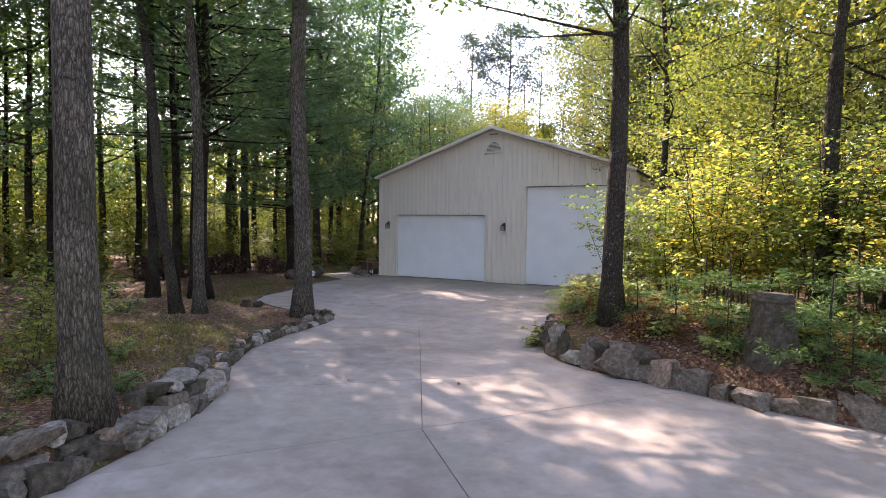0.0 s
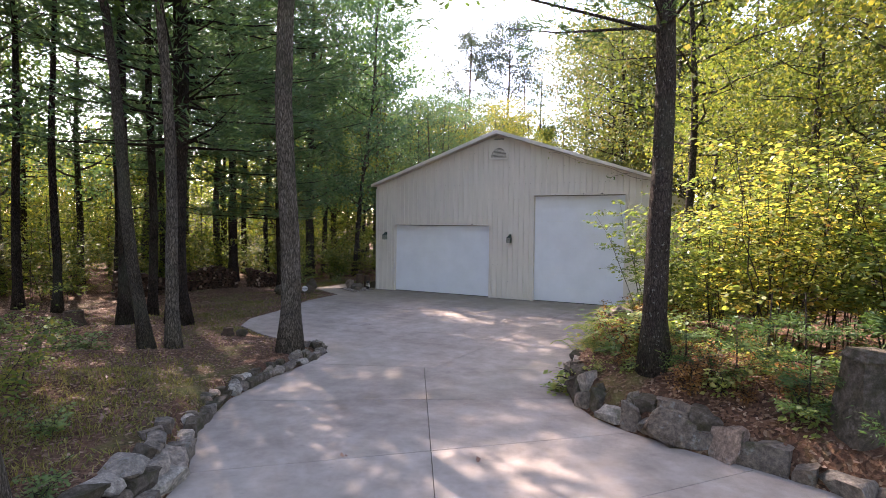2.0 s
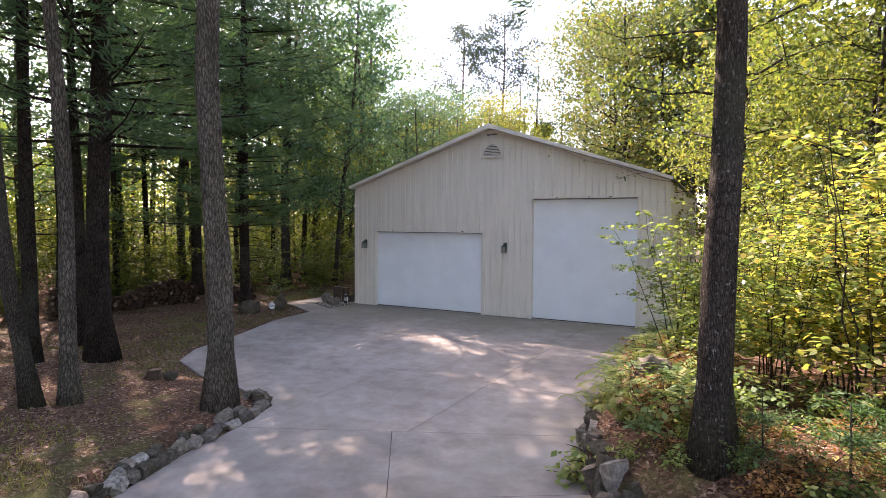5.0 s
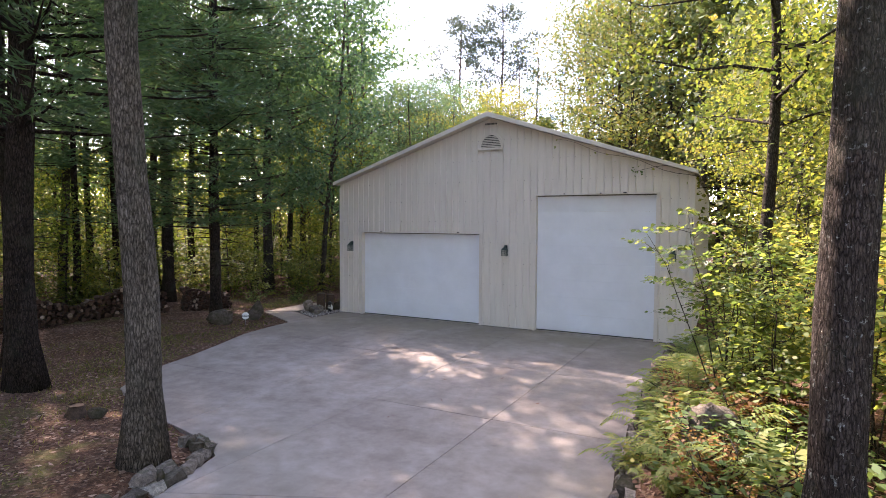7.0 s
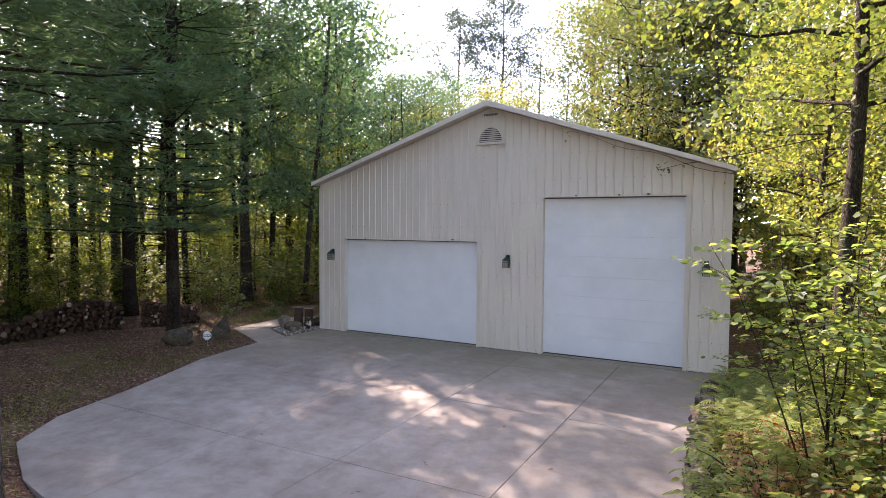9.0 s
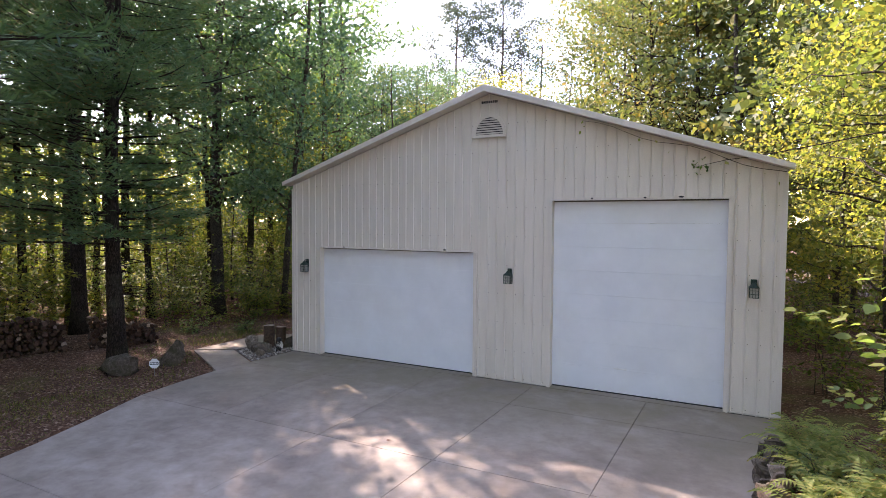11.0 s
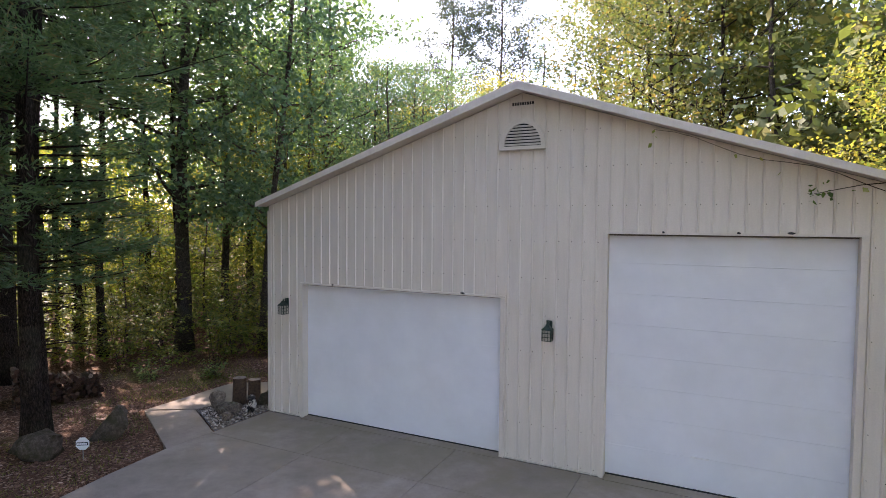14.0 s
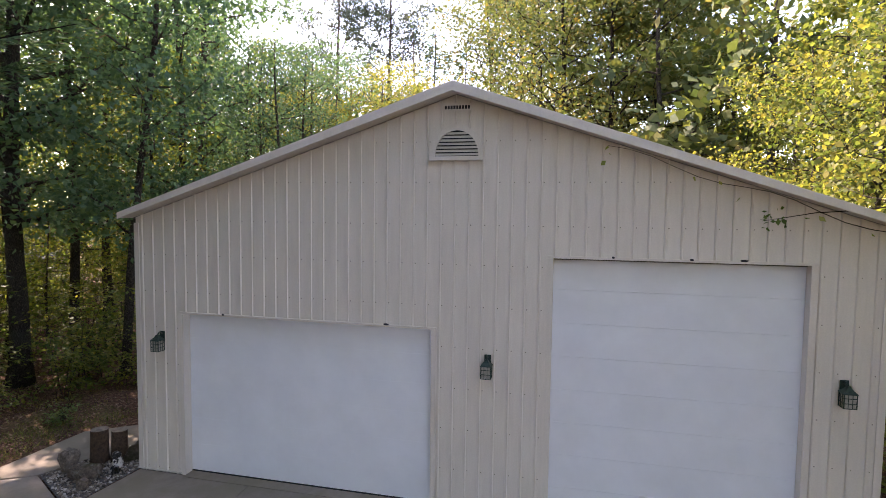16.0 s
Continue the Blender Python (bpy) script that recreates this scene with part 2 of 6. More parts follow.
# brown of the screws and of the shade strip under the door headers
M_DARK_BROWN = make_plain("header_shade_and_screw_brown", [(0.3, (0.07, 0.055, 0.045)), (0.7, (0.12, 0.10, 0.085))], 10, 0.7)
M_VERDIGRIS = make_plain("verdigris_green_metal", [(0.3, (0.014, 0.026, 0.023)), (0.55, (0.026, 0.050, 0.042)), (0.75, (0.055, 0.060, 0.046))], 25, 0.6, 0.3)
M_LAMPGLASS = make_plain("dusty_lantern_glass", [(0.3, (0.30, 0.29, 0.25)), (0.7, (0.42, 0.41, 0.37))], 20, 0.25, 0, 0.05, 0.5)
M_LOGEND, _ln, _lb = mat_base("cut_log_end", 0.85, 0.2)
_lo = _ln.nodes.new("ShaderNodeObjectInfo")
_lc = ramp(_ln, _lo.outputs["Random"], [(0.0, (0.034, 0.017, 0.012)), (0.4, (0.066, 0.034, 0.023)), (0.88, (0.095, 0.054, 0.036)), (1.0, (0.36, 0.28, 0.22))])
_lg = ramp(_ln, noise_tex(_ln, coords(_ln, world_space=True), 22, 5, 0.7), [(0.3, (0.5, 0.48, 0.46)), (0.7, (1.15, 1.12, 1.1))])
_ln.links.new(mixc(_ln, 1.0, _lc, _lg, 'MULTIPLY'), _lb.inputs["Base Color"])
M_SAWN = make_plain("pale_sawn_wood", [(0.3, (0.13, 0.095, 0.07)), (0.55, (0.24, 0.19, 0.145)), (0.8, (0.34, 0.28, 0.22))], 9, 0.85)
M_LOGBARK = make_plain("firewood_bark", [(0.3, (0.030, 0.020, 0.014)), (0.7, (0.11, 0.068, 0.045))], 18, 0.95, 0, 0.6)
M_GRAVEL = make_plain("river_gravel", [(0.25, (0.05, 0.045, 0.04)), (0.5, (0.10, 0.09, 0.085)), (0.75, (0.2, 0.19, 0.18))], 16, 0.85)
M_WHITE = make_plain("white_sign_enamel", [(0.3, (0.70, 0.70, 0.70)), (0.7, (0.80, 0.80, 0.80))], 12, 0.4, 0, 0.03)
M_INK = make_plain("dark_sign_ink", [(0.3, (0.020, 0.020, 0.022)), (0.7, (0.035, 0.034, 0.034))], 12, 0.6, 0, 0.03)
M_STATUE = make_plain("painted_black_and_white_resin", [(0.5, (0.015, 0.014, 0.014)), (0.56, (0.55, 0.52, 0.48))], 7, 0.5, 0, 0.1)
M_STEEL = make_plain("galvanised_stake", [(0.3, (0.30, 0.30, 0.30)), (0.7, (0.42, 0.42, 0.42))], 30, 0.4, 0.8)

M_PEBBLE, _pn, _pb = mat_base("mixed_river_pebbles", 0.8, 0.3)
_pg = _pn.nodes.new("ShaderNodeNewGeometry")
_pn.links.new(ramp(_pn, _pg.outputs["Random Per Island"], [(0.0, (0.06, 0.047, 0.038)), (0.35, (0.16, 0.128, 0.10)), (0.7, (0.28, 0.235, 0.195)), (1.0, (0.46, 0.42, 0.37))]), _pb.inputs["Base Color"])
L_OAK = make_leaf("dark_oak_leaves", [(0.0, (0.045, 0.090, 0.032)), (0.4, (0.075, 0.138, 0.040)), (0.75, (0.115, 0.175, 0.044)), (1.0, (0.21, 0.20, 0.05))], 0.5)
L_BLUE = make_leaf("blue_green_poplar_leaves", [(0.0, (0.048, 0.100, 0.062)), (0.45, (0.082, 0.155, 0.086)), (0.8, (0.125, 0.20, 0.092)), (1.0, (0.22, 0.24, 0.075))], 0.42)
L_YELLOW = make_leaf("yellow_green_maple_leaves", [(0.0, (0.060, 0.095, 0.028)), (0.4, (0.120, 0.150, 0.040)), (0.75, (0.225, 0.215, 0.054)), (1.0, (0.37, 0.30, 0.070))], 0.54)
L_GOLD = make_leaf("olive_gold_leaves", [(0.0, (0.048, 0.078, 0.030)), (0.45, (0.098, 0.128, 0.045)), (0.8, (0.155, 0.168, 0.055)), (1.0, (0.25, 0.18, 0.05))], 0.35)
L_AIRY = make_leaf("grey_green_leaves", [(0.0, (0.032, 0.050, 0.036)), (0.6, (0.058, 0.082, 0.056)), (1.0, (0.10, 0.115, 0.07))], 0.2)
L_NEEDLE = make_leaf("pine_needles", [(0.0, (0.045, 0.090, 0.052)), (0.5, (0.072, 0.132, 0.072)), (0.85, (0.098, 0.165, 0.082)), (1.0, (0.16, 0.11, 0.055))], 0.45)
# lighter, yellower copy of the needles, with sunshine put into the colour
L_NEEDLE_LIT = make_leaf("sunlit_pine_needles", [(0.0, (0.045, 0.095, 0.040)), (0.6, (0.080, 0.145, 0.055)), (1.0, (0.13, 0.18, 0.06))], 0.35)
L_UNDER = make_leaf("understory_leaves", [(0.0, (0.050, 0.088, 0.026)), (0.4, (0.105, 0.150, 0.036)), (0.75, (0.205, 0.215, 0.048)), (1.0, (0.31, 0.25, 0.055))], 0.55)
L_BUSH = make_leaf("lime_bush_leaves", [(0.0, (0.060, 0.105, 0.042)), (0.36, (0.135, 0.190, 0.062)), (0.68, (0.275, 0.290, 0.085)), (0.90, (0.50, 0.40, 0.11)), (1.0, (0.42, 0.20, 0.07))], 0.60, 0.42)
L_RUST = make_leaf("rust_shrub_leaves", [(0.0, (0.12, 0.050, 0.022)), (0.5, (0.22, 0.105, 0.042)), (1.0, (0.36, 0.22, 0.08))], 0.42)
L_FERN = make_leaf("fern_fronds", [(0.0, (0.105, 0.165, 0.050)), (0.5, (0.21, 0.26, 0.080)), (0.85, (0.36, 0.34, 0.12)), (1.0, (0.40, 0.24, 0.09))], 0.5)
L_FALLEN = make_leaf("fallen_leaves", [(0.0, (0.060, 0.026, 0.019)), (0.45, (0.15, 0.072, 0.050)), (0.72, (0.26, 0.155, 0.115)), (1.0, (0.56, 0.46, 0.39))], 0.1, 0.7)
L_TURF = make_leaf("short_green_grass", [(0.0, (0.050, 0.075, 0.020)), (0.6, (0.11, 0.135, 0.036)), (1.0, (0.22, 0.20, 0.07))], 0.4)
L_MOSS = make_leaf("olive_moss_grass", [(0.0, (0.090, 0.095, 0.030)), (0.6, (0.20, 0.185, 0.060)), (1.0, (0.36, 0.29, 0.13))], 0.4)
L_LOW = make_leaf("low_plant_leaves", [(0.0, (0.075, 0.125, 0.050)), (0.6, (0.13, 0.20, 0.075)), (1.0, (0.24, 0.26, 0.09))], 0.45)
L_GRASS = make_leaf("short_dry_grass", [(0.0, (0.075, 0.085, 0.022)), (0.6, (0.18, 0.17, 0.045)), (1.0, (0.32, 0.25, 0.09))], 0.35)


# ---------------------------------------------------------------- mesh helpers
def add_mesh(name, verts, faces, material, parent=None, label="", smooth=False):
    me = bpy.data.meshes.new(name)
    me.from_pydata([tuple(v) for v in verts], [], faces)
    me.materials.append(material)
    if smooth:
        me.shade_smooth()
    me.update()
    ob = new(name, me)
    if parent is not None:
        ob.parent = parent
    if label:
        ob["label"] = label
    return ob


def part(name, bm, material, parent=None, label="", smooth=False):
    me = bpy.data.meshes.new(name)
    bmesh.ops.recalc_face_normals(bm, faces=bm.faces)
    bm.to_mesh(me)
    bm.free()
    me.materials.append(material)
    if smooth:
        me.shade_smooth()
    ob = new(name, me)
    if parent is not None:
        ob.parent = parent
    if label:
        ob["label"] = label
    return ob


def shared(name, me, parent=None, m=None):
    ob = new(name, me)
    if parent is not None:
        ob.parent = parent
    if m is not None:
        ob.matrix_basis = m
    return ob


def empty(name, x=0.0, y=0.0, z=0.0):
    ob = new(name)
    ob.location = (x, y, z)
    return ob


def box(bm, x0, y0, z0, x1, y1, z1, bevel=0.0):
    vs = [bm.verts.new(p) for p in ((x0, y0, z0), (x1, y0, z0), (x1, y1, z0), (x0, y1, z0), (x0, y0, z1), (x1, y0, z1), (x1, y1, z1), (x0, y1, z1))]
    fs = [bm.faces.new([vs[i] for i in f]) for f in ((3, 2, 1, 0), (4, 5, 6, 7), (0, 1, 5, 4), (1, 2, 6, 5), (2, 3, 7, 6), (3, 0, 4, 7))]
    if bevel > 0:
        es = list({e for f in fs for e in f.edges})
        bmesh.ops.bevel(bm, geom=es, offset=bevel, segments=2, affect='EDGES', profile=0.6)


def quads_mesh(name, V, n_side, material):
    """A mesh of separate n-gons from an array of shape (count * n_side, 3)."""
    count = len(V) // n_side
    me = bpy.data.meshes.new(name)
    me.vertices.add(len(V))
    me.vertices.foreach_set("co", np.ascontiguousarray(V, dtype=np.float32).ravel())
    me.loops.add(len(V))
    me.loops.foreach_set("vertex_index", np.arange(len(V), dtype=np.int32))
    me.polygons.add(count)
    me.polygons.foreach_set("loop_start", np.arange(0, len(V), n_side, dtype=np.int32))
    me.materials.append(material)
    me.update(calc_edges=True)
    me.validate()
    return me


def unit(a):
    return a / np.maximum(np.linalg.norm(a, axis=1, keepdims=True), 1e-9)


def leaf_quads(P, size, rng, droop=0.25, width=0.55, flat=0.0, along=None):
    """Four-cornered leaves at the points P, hanging a little; flat: how far they lie level."""
    n = len(P)
    a = rng.normal(size=(n, 3))
    if along is not None:
        a = a * 0.6 + along
    a[:, 2] = a[:, 2] * (1 - flat) - droop
    a = unit(a)
    r = rng.normal(size=(n, 3))
    if flat > 0:
        r = r * (1 - flat) + np.array([0, 0, 1.0]) * flat * 2
    nn = unit(r)
    b = unit(np.cross(a, nn))
    L = (size * rng.uniform(0.65, 1.3, n))[:, None]
    W = L * width * 0.5
    fold = unit(np.cross(a, b)) * L * 0.08
    V = np.empty((n, 4, 3))
    V[:, 0] = P
    V[:, 1] = P + a * L * 0.45 + b * W + fold
    V[:, 2] = P + a * L
    V[:, 3] = P + a * L * 0.45 - b * W + fold
    return V.reshape(-1, 3)


def leaf_ovals(P, out, size, rng, tilt=0.35, width=0.62):
    """Six-cornered oval leaves at the points P, lying nearly level and pointing along out."""
    n = len(P)
    a = out + rng.normal(size=(n, 3)) * 0.35
    a[:, 2] = a[:, 2] * 0.5 - 0.22 + rng.normal(size=n) * 0.12
    a = unit(a)
    up = np.array([0, 0, 1.0]) + rng.normal(size=(n, 3)) * tilt
    b = unit(np.cross(a, up))
    c = unit(np.cross(b, a))
    L = (size * rng.uniform(0.6, 1.25, n))[:, None]
    W = L * width * 0.5
    V = np.empty((n, 6, 3))
    for k, (along, side, lift) in enumerate(((0.0, 0.0, 0.0), (0.22, 0.85, 0.07), (0.62, 0.92, 0.05), (1.0, 0.0, -0.06), (0.62, -0.92, 0.05), (0.22, -0.85, 0.07))):
        V[:, k] = P + a * L * along + b * W * side + c * L * lift
    return V.reshape(-1, 3)


def tube(verts, faces, pts, radii, sides=8, rng=None, rough=0.0, cap=True):
    pts = [Vector(p) for p in pts]
    start = len(verts)
    ref = Vector((0.3, 0.9, 0.2))
    for i, p in enumerate(pts):
        d = (pts[min(i + 1, len(pts) - 1)] - pts[max(i - 1, 0)]).normalized()
        if abs(d.dot(ref)) > 0.95:
            ref = Vector((0.9, -0.2, 0.3))
        u = d.cross(ref).normalized()
        w = d.cross(u).normalized()
        for k in range(sides):
            ang = 2 * math.pi * k / sides
            rr = radii[i] * (1 + (rng.uniform(-rough, rough) if rng is not None and rough else 0))
            verts.append(p + (u * math.cos(ang) + w * math.sin(ang)) * rr)
    for i in range(len(pts) - 1):
        for k in range(sides):
            a, b = start + i * sides + k, start + i * sides + (k + 1) % sides
            faces.append((a, b, b + sides, a + sides))
    if cap:
        faces.append(tuple(start + (len(pts) - 1) * sides + k for k in range(sides)))
        faces.append(tuple(start + k for k in reversed(range(sides))))


def smooth01(v):
    v = np.clip(v, 0, 1)
    return v * v * (3 - 2 * v)


# ---------------------------------------------------------------- plan
RIGHT_EDGE = [(12.19, -0.02), (12.0, -1.2), (11.7, -2.2), (11.62, -4.2), (11.68, -6.5), (11.72, -8.2), (11.85, -10.3), (12.05, -11.2), (12.45, -12.15),
              (12.92, -12.75), (13.5, -13.12), (14.4, -13.45), (15.4, -13.75), (16.2, -14.05), (17.5, -14.25), (20.0, -14.7), (26.0, -16.0)]
SOUTH_EDGE = [(26.0, -36.0), (11.8, -36.0)]
LEFT_EDGE = [(11.0, -28.0), (10.6, -23.0), (10.3, -20.05), (10.05, -19.1), (9.7, -18.2), (9.15, -17.2), (8.15, -16.3), (7.3, -15.0), (6.9, -13.6),
             (6.75, -12.4), (6.45, -11.35)]
LAWN_EDGE = [(5.9, -11.05), (5.0, -10.85), (3.6, -10.6), (2.05, -9.95), (1.35, -8.95), (0.92, -7.3), (0.47, -6.0), (0.0, -4.75), (-0.13, -3.8), (-0.21, -2.6)]
DRIVE = RIGHT_EDGE + SOUTH_EDGE + LEFT_EDGE + LAWN_EDGE + [(-0.1, -1.55), (0.0, -0.02)]
WALK_A = [(-0.22, -2.59), (-2.6, -1.34), (-1.6, -0.74), (-0.11, -1.55)]
WALK_B = [(-2.6, -1.32), (-2.53, 1.15), (-1.65, 1.8), (-0.03, 2.6), (-0.03, 1.4), (-0.9, 1.0), (-1.6, -0.72)]
BED = [(-0.1, -1.53), (-1.6, -0.72), (-0.9, 1.0), (-0.03, 1.4), (-0.02, -0.02)]
FOOTPRINT = [(12.3, 18.0)] + RIGHT_EDGE + SOUTH_EDGE + LEFT_EDGE + LAWN_EDGE + [(-2.6, -1.34), (-2.53, 1.15), (-1.65, 1.8), (-0.1, 2.6), (-0.1, 18.0)]


def edge_distance(X, Y, poly):
    """Distance to a closed outline, positive outside."""
    best = np.full(X.shape, 1e9)
    inside = np.zeros(X.shape, bool)
    for (x0, y0), (x1, y1) in zip(poly, poly[1:] + poly[:1]):
        dx, dy = x1 - x0, y1 - y0
        t = np.clip(((X - x0) * dx + (Y - y0) * dy) / (dx * dx + dy * dy), 0, 1)
        best = np.minimum(best, np.hypot(X - x0 - t * dx, Y - y0 - t * dy))
        cross = ((y0 > Y) != (y1 > Y)) & (X < dx * (Y - y0) / (dy if abs(dy) > 1e-9 else 1e-9) + x0)
        inside ^= cross
    return np.where(inside, -best, best)


def ground_z(X, Y):
    X, Y = np.asarray(X, float), np.asarray(Y, float)
    d = edge_distance(X, Y, FOOTPRINT)
    right = X > 9.5 + 0.0 * Y
    right = np.where(Y < -15.5, X > 14.0, right)
    top = np.interp(Y, [-40, -14.5, -11, -8.5, -6, -2, 0, 4], [0.75, 0.75, 0.95, 0.75, 0.42, 0.2, 0.05, 0.0])
    hr = 0.42 * top / 0.75 * smooth01(d / 0.3) + (top - 0.42 * top / 0.75) * smooth01((d - 0.25) / 0.9)
    hl = np.interp(Y, [-40, -17, -14.5, -12, -10.8, -10], [0.42, 0.42, 0.22, 0.16, 0.06, 0.0]) * smooth01(d / 0.45)
    z = np.where(right, hr, hl) - 0.012
    rough = 0.09 * np.sin(X * 0.7 + 1.3) * np.cos(Y * 0.55 + 0.4) + 0.05 * np.sin(X * 1.9 - Y * 1.4) + 0.02 * np.sin(4.1 * X + 2.2) * np.sin(3.7 * Y)
    z += rough * smooth01((d - 0.6) / 2.5)
    far = np.hypot(X - 4, Y)
    z += 4.0 * smooth01((far - 45) / 120)
    return np.where(d < 0, -0.16 * smooth01(-d / 0.12) - 0.012, z)


def gz(x, y):
    return float(ground_z(np.array([x]), np.array([y]))[0])


def spread(lo, hi, step, far):
    mid = list(np.arange(lo, hi + 1e-6, step))
    out, s = [], step
    v = hi
    while v < far:
        s *= 1.22
        v += s
        out.append(v)
    back, s, v = [], step, lo
    while v > -far:
        s *= 1.22
        v -= s
        back.append(v)
    return np.array(back[::-1] + mid + out)


gx, gy = spread(-9, 20, 0.2, 300), spread(-25, 6, 0.2, 300)
GX, GY = np.meshgrid(gx, gy)
GZ = ground_z(GX, GY)
nxg, nyg = len(gx), len(gy)
gverts = np.stack([GX.ravel(), GY.ravel(), GZ.ravel()], -1)
gi = np.arange(nyg - 1)[:, None] * nxg + np.arange(nxg - 1)[None]
gidx = np.stack([gi, gi + 1, gi + nxg + 1, gi + nxg], -1).reshape(-1, 4)
gme = bpy.data.meshes.new("ground")
gme.vertices.add(len(gverts))
gme.vertices.foreach_set("co", gverts.astype(np.float32).ravel())
gme.loops.add(gidx.size)
gme.loops.foreach_set("vertex_index", gidx.astype(np.int32).ravel())
gme.polygons.add(len(gidx))
gme.polygons.foreach_set("loop_start", np.arange(0, gidx.size, 4, dtype=np.int32))
gme.materials.append(M_GROUND)
gme.update(calc_edges=True)
gme.shade_smooth()
ground = tagged(new("ground", gme), "forest floor of brown leaf litter, needles and moss", "ground", kind="structure")


# ---------------------------------------------------------------- concrete
def clip(poly, a, b, keep_left):
    """The piece of an outline on one side of the line a to b."""
    def side(p):
        s = (b[0] - a[0]) * (p[1] - a[1]) - (b[1] - a[1]) * (p[0] - a[0])
        return s if keep_left else -s
    out = []
    for p, q in zip(poly, poly[1:] + poly[:1]):
        sp, sq = side(p), side(q)
        if sp >= 0:
            out.append(p)
        if (sp > 0 > sq) or (sp < 0 < sq):
            k = sp / (sp - sq)
            out.append((p[0] + k * (q[0] - p[0]), p[1] + k * (q[1] - p[1])))
    return out


def split(polys, a, b):
    res = []
    for p in polys:
        for s in (True, False):
            c = clip(p, a, b, s)
            area = 0.5 * abs(sum(x0 * y1 - x1 * y0 for (x0, y0), (x1, y1) in zip(c, c[1:] + c[:1]))) if len(c) > 2 else 0
            if area > 0.01:
                res.append(c)
    return res


def inset(poly, d):
    area = sum(x0 * y1 - x1 * y0 for (x0, y0), (x1, y1) in zip(poly, poly[1:] + poly[:1]))
    s = 1 if area > 0 else -1
    clean = [p for i, p in enumerate(poly) if math.hypot(p[0] - poly[i - 1][0], p[1] - poly[i - 1][1]) > 0.02]
    out = []
    for i, p in enumerate(clean):
        a, b = Vector(clean[i - 1]), Vector(clean[(i + 1) % len(clean)])
        p = Vector(p)
        e0, e1 = (p - a).normalized(), (b - p).normalized()
        n0, n1 = Vector((-e0.y, e0.x)) * s, Vector((-e1.y, e1.x)) * s
        n = n0 + n1
        n = n / max(n.length_squared / 2, 0.5)
        out.append(p + n * d)
    return out


def slab(name, poly, z0, z1, parent=None, gap=0.0042, label=""):
    lo, mid, hi = inset(poly, gap), inset(poly, gap), inset(poly, gap + 0.003)
    n = len(lo)
    V = [(p.x, p.y, z0) for p in lo] + [(p.x, p.y, z1 - 0.004) for p in mid] + [(p.x, p.y, z1) for p in hi]
    F = [tuple(range(2 * n, 3 * n))]
    for r in (0, n):
        F += [(r + i, r + (i + 1) % n, r + n + (i + 1) % n, r + n + i) for i in range(n)]
    bm = bmesh.new()
    vs = [bm.verts.new(v) for v in V]
    for f in F:
        try:
            bm.faces.new([vs[i] for i in f])
        except ValueError:
            pass
    bmesh.ops.triangulate(bm, faces=[f for f in bm.faces if len(f.verts) > 4])
    return part(name, bm, M_CONC, parent, label)


drive = tagged(empty("driveway"), "pale grey-tan jointed concrete driveway in dappled shade", "driveway", kind="structure")
NECK_A, NECK_B = (6.9, -12.36), (11.8, -10.16)
upper = [clip(DRIVE, NECK_A, NECK_B, True)]
lower = [clip(DRIVE, NECK_A, NECK_B, False)]
for a, b in (((9.78, 0), (9.30, -11.4)), ((7.30, 0), (6.88, -10.8)), ((4.86, 0), (4.80, -10)), ((2.37, 0), (2.36, -10)), ((0, -8.13), (12, -8.07)), ((0, -1.62), (12, -1.58)), ((0, -4.75), (12, -4.70))):
    upper = split(upper, a, b)
FORK_A, FORK_B = (10.25, -19.76), (14.72, -14.18)
throat = [clip(p, FORK_A, FORK_B, True) for p in lower]
street = [clip(p, FORK_A, FORK_B, False) for p in lower]
for a, b in (((7.3, -15.03), (12.3, -12.03)), ((9.26, -17.0), (13.6, -13.1)), ((9.20, -11.6), (12.47, -17.08))):
    throat = split(throat, a, b)
for a, b in (((12.47, -17.08), (13.71, -18.34)), ((10, -25.5), (30, -21.5))):
    street = split(street, a, b)
lower = throat + street
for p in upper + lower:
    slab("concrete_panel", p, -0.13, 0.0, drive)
walkway = tagged(empty("walkway"), "narrow grey concrete garden walk round the garage corner", "walkway", kind="structure")
slab("concrete_panel", WALK_A, -0.12, -0.002, walkway)
slab("concrete_panel", WALK_B, -0.12, 0.012, walkway)


# ---------------------------------------------------------------- garage
W, EAVE, RISE, DEPTH = 12.19, 4.76, 2.02, 16.0
DOORS = ((0.98, 5.76, 3.045), (7.635, 11.245, 4.278))


def gable(x):
    return EAVE + RISE * (1 - abs(x - W / 2) / (W / 2))


garage = tagged(empty("garage"), "large cream ribbed-steel garage with gable roof and two white doors", "garage")


def front_quads(xs, offs, y, verts, faces):
    """Upright strips between the given x, cut by the door openings."""
    for x0, x1, o0, o1 in zip(xs, xs[1:], offs, offs[1:]):
        xm = (x0 + x1) / 2
        lo = 0.0
        for d0, d1, top in DOORS:
            if d0 < xm < d1:
                lo = top
        k = len(verts)
        verts += [(x0, y - o0, lo), (x1, y - o1, lo), (x1, y - o1, gable(x1) + 0.055), (x0, y - o0, gable(x0) + 0.055)]
        faces.append((k, k + 1, k + 2, k + 3))


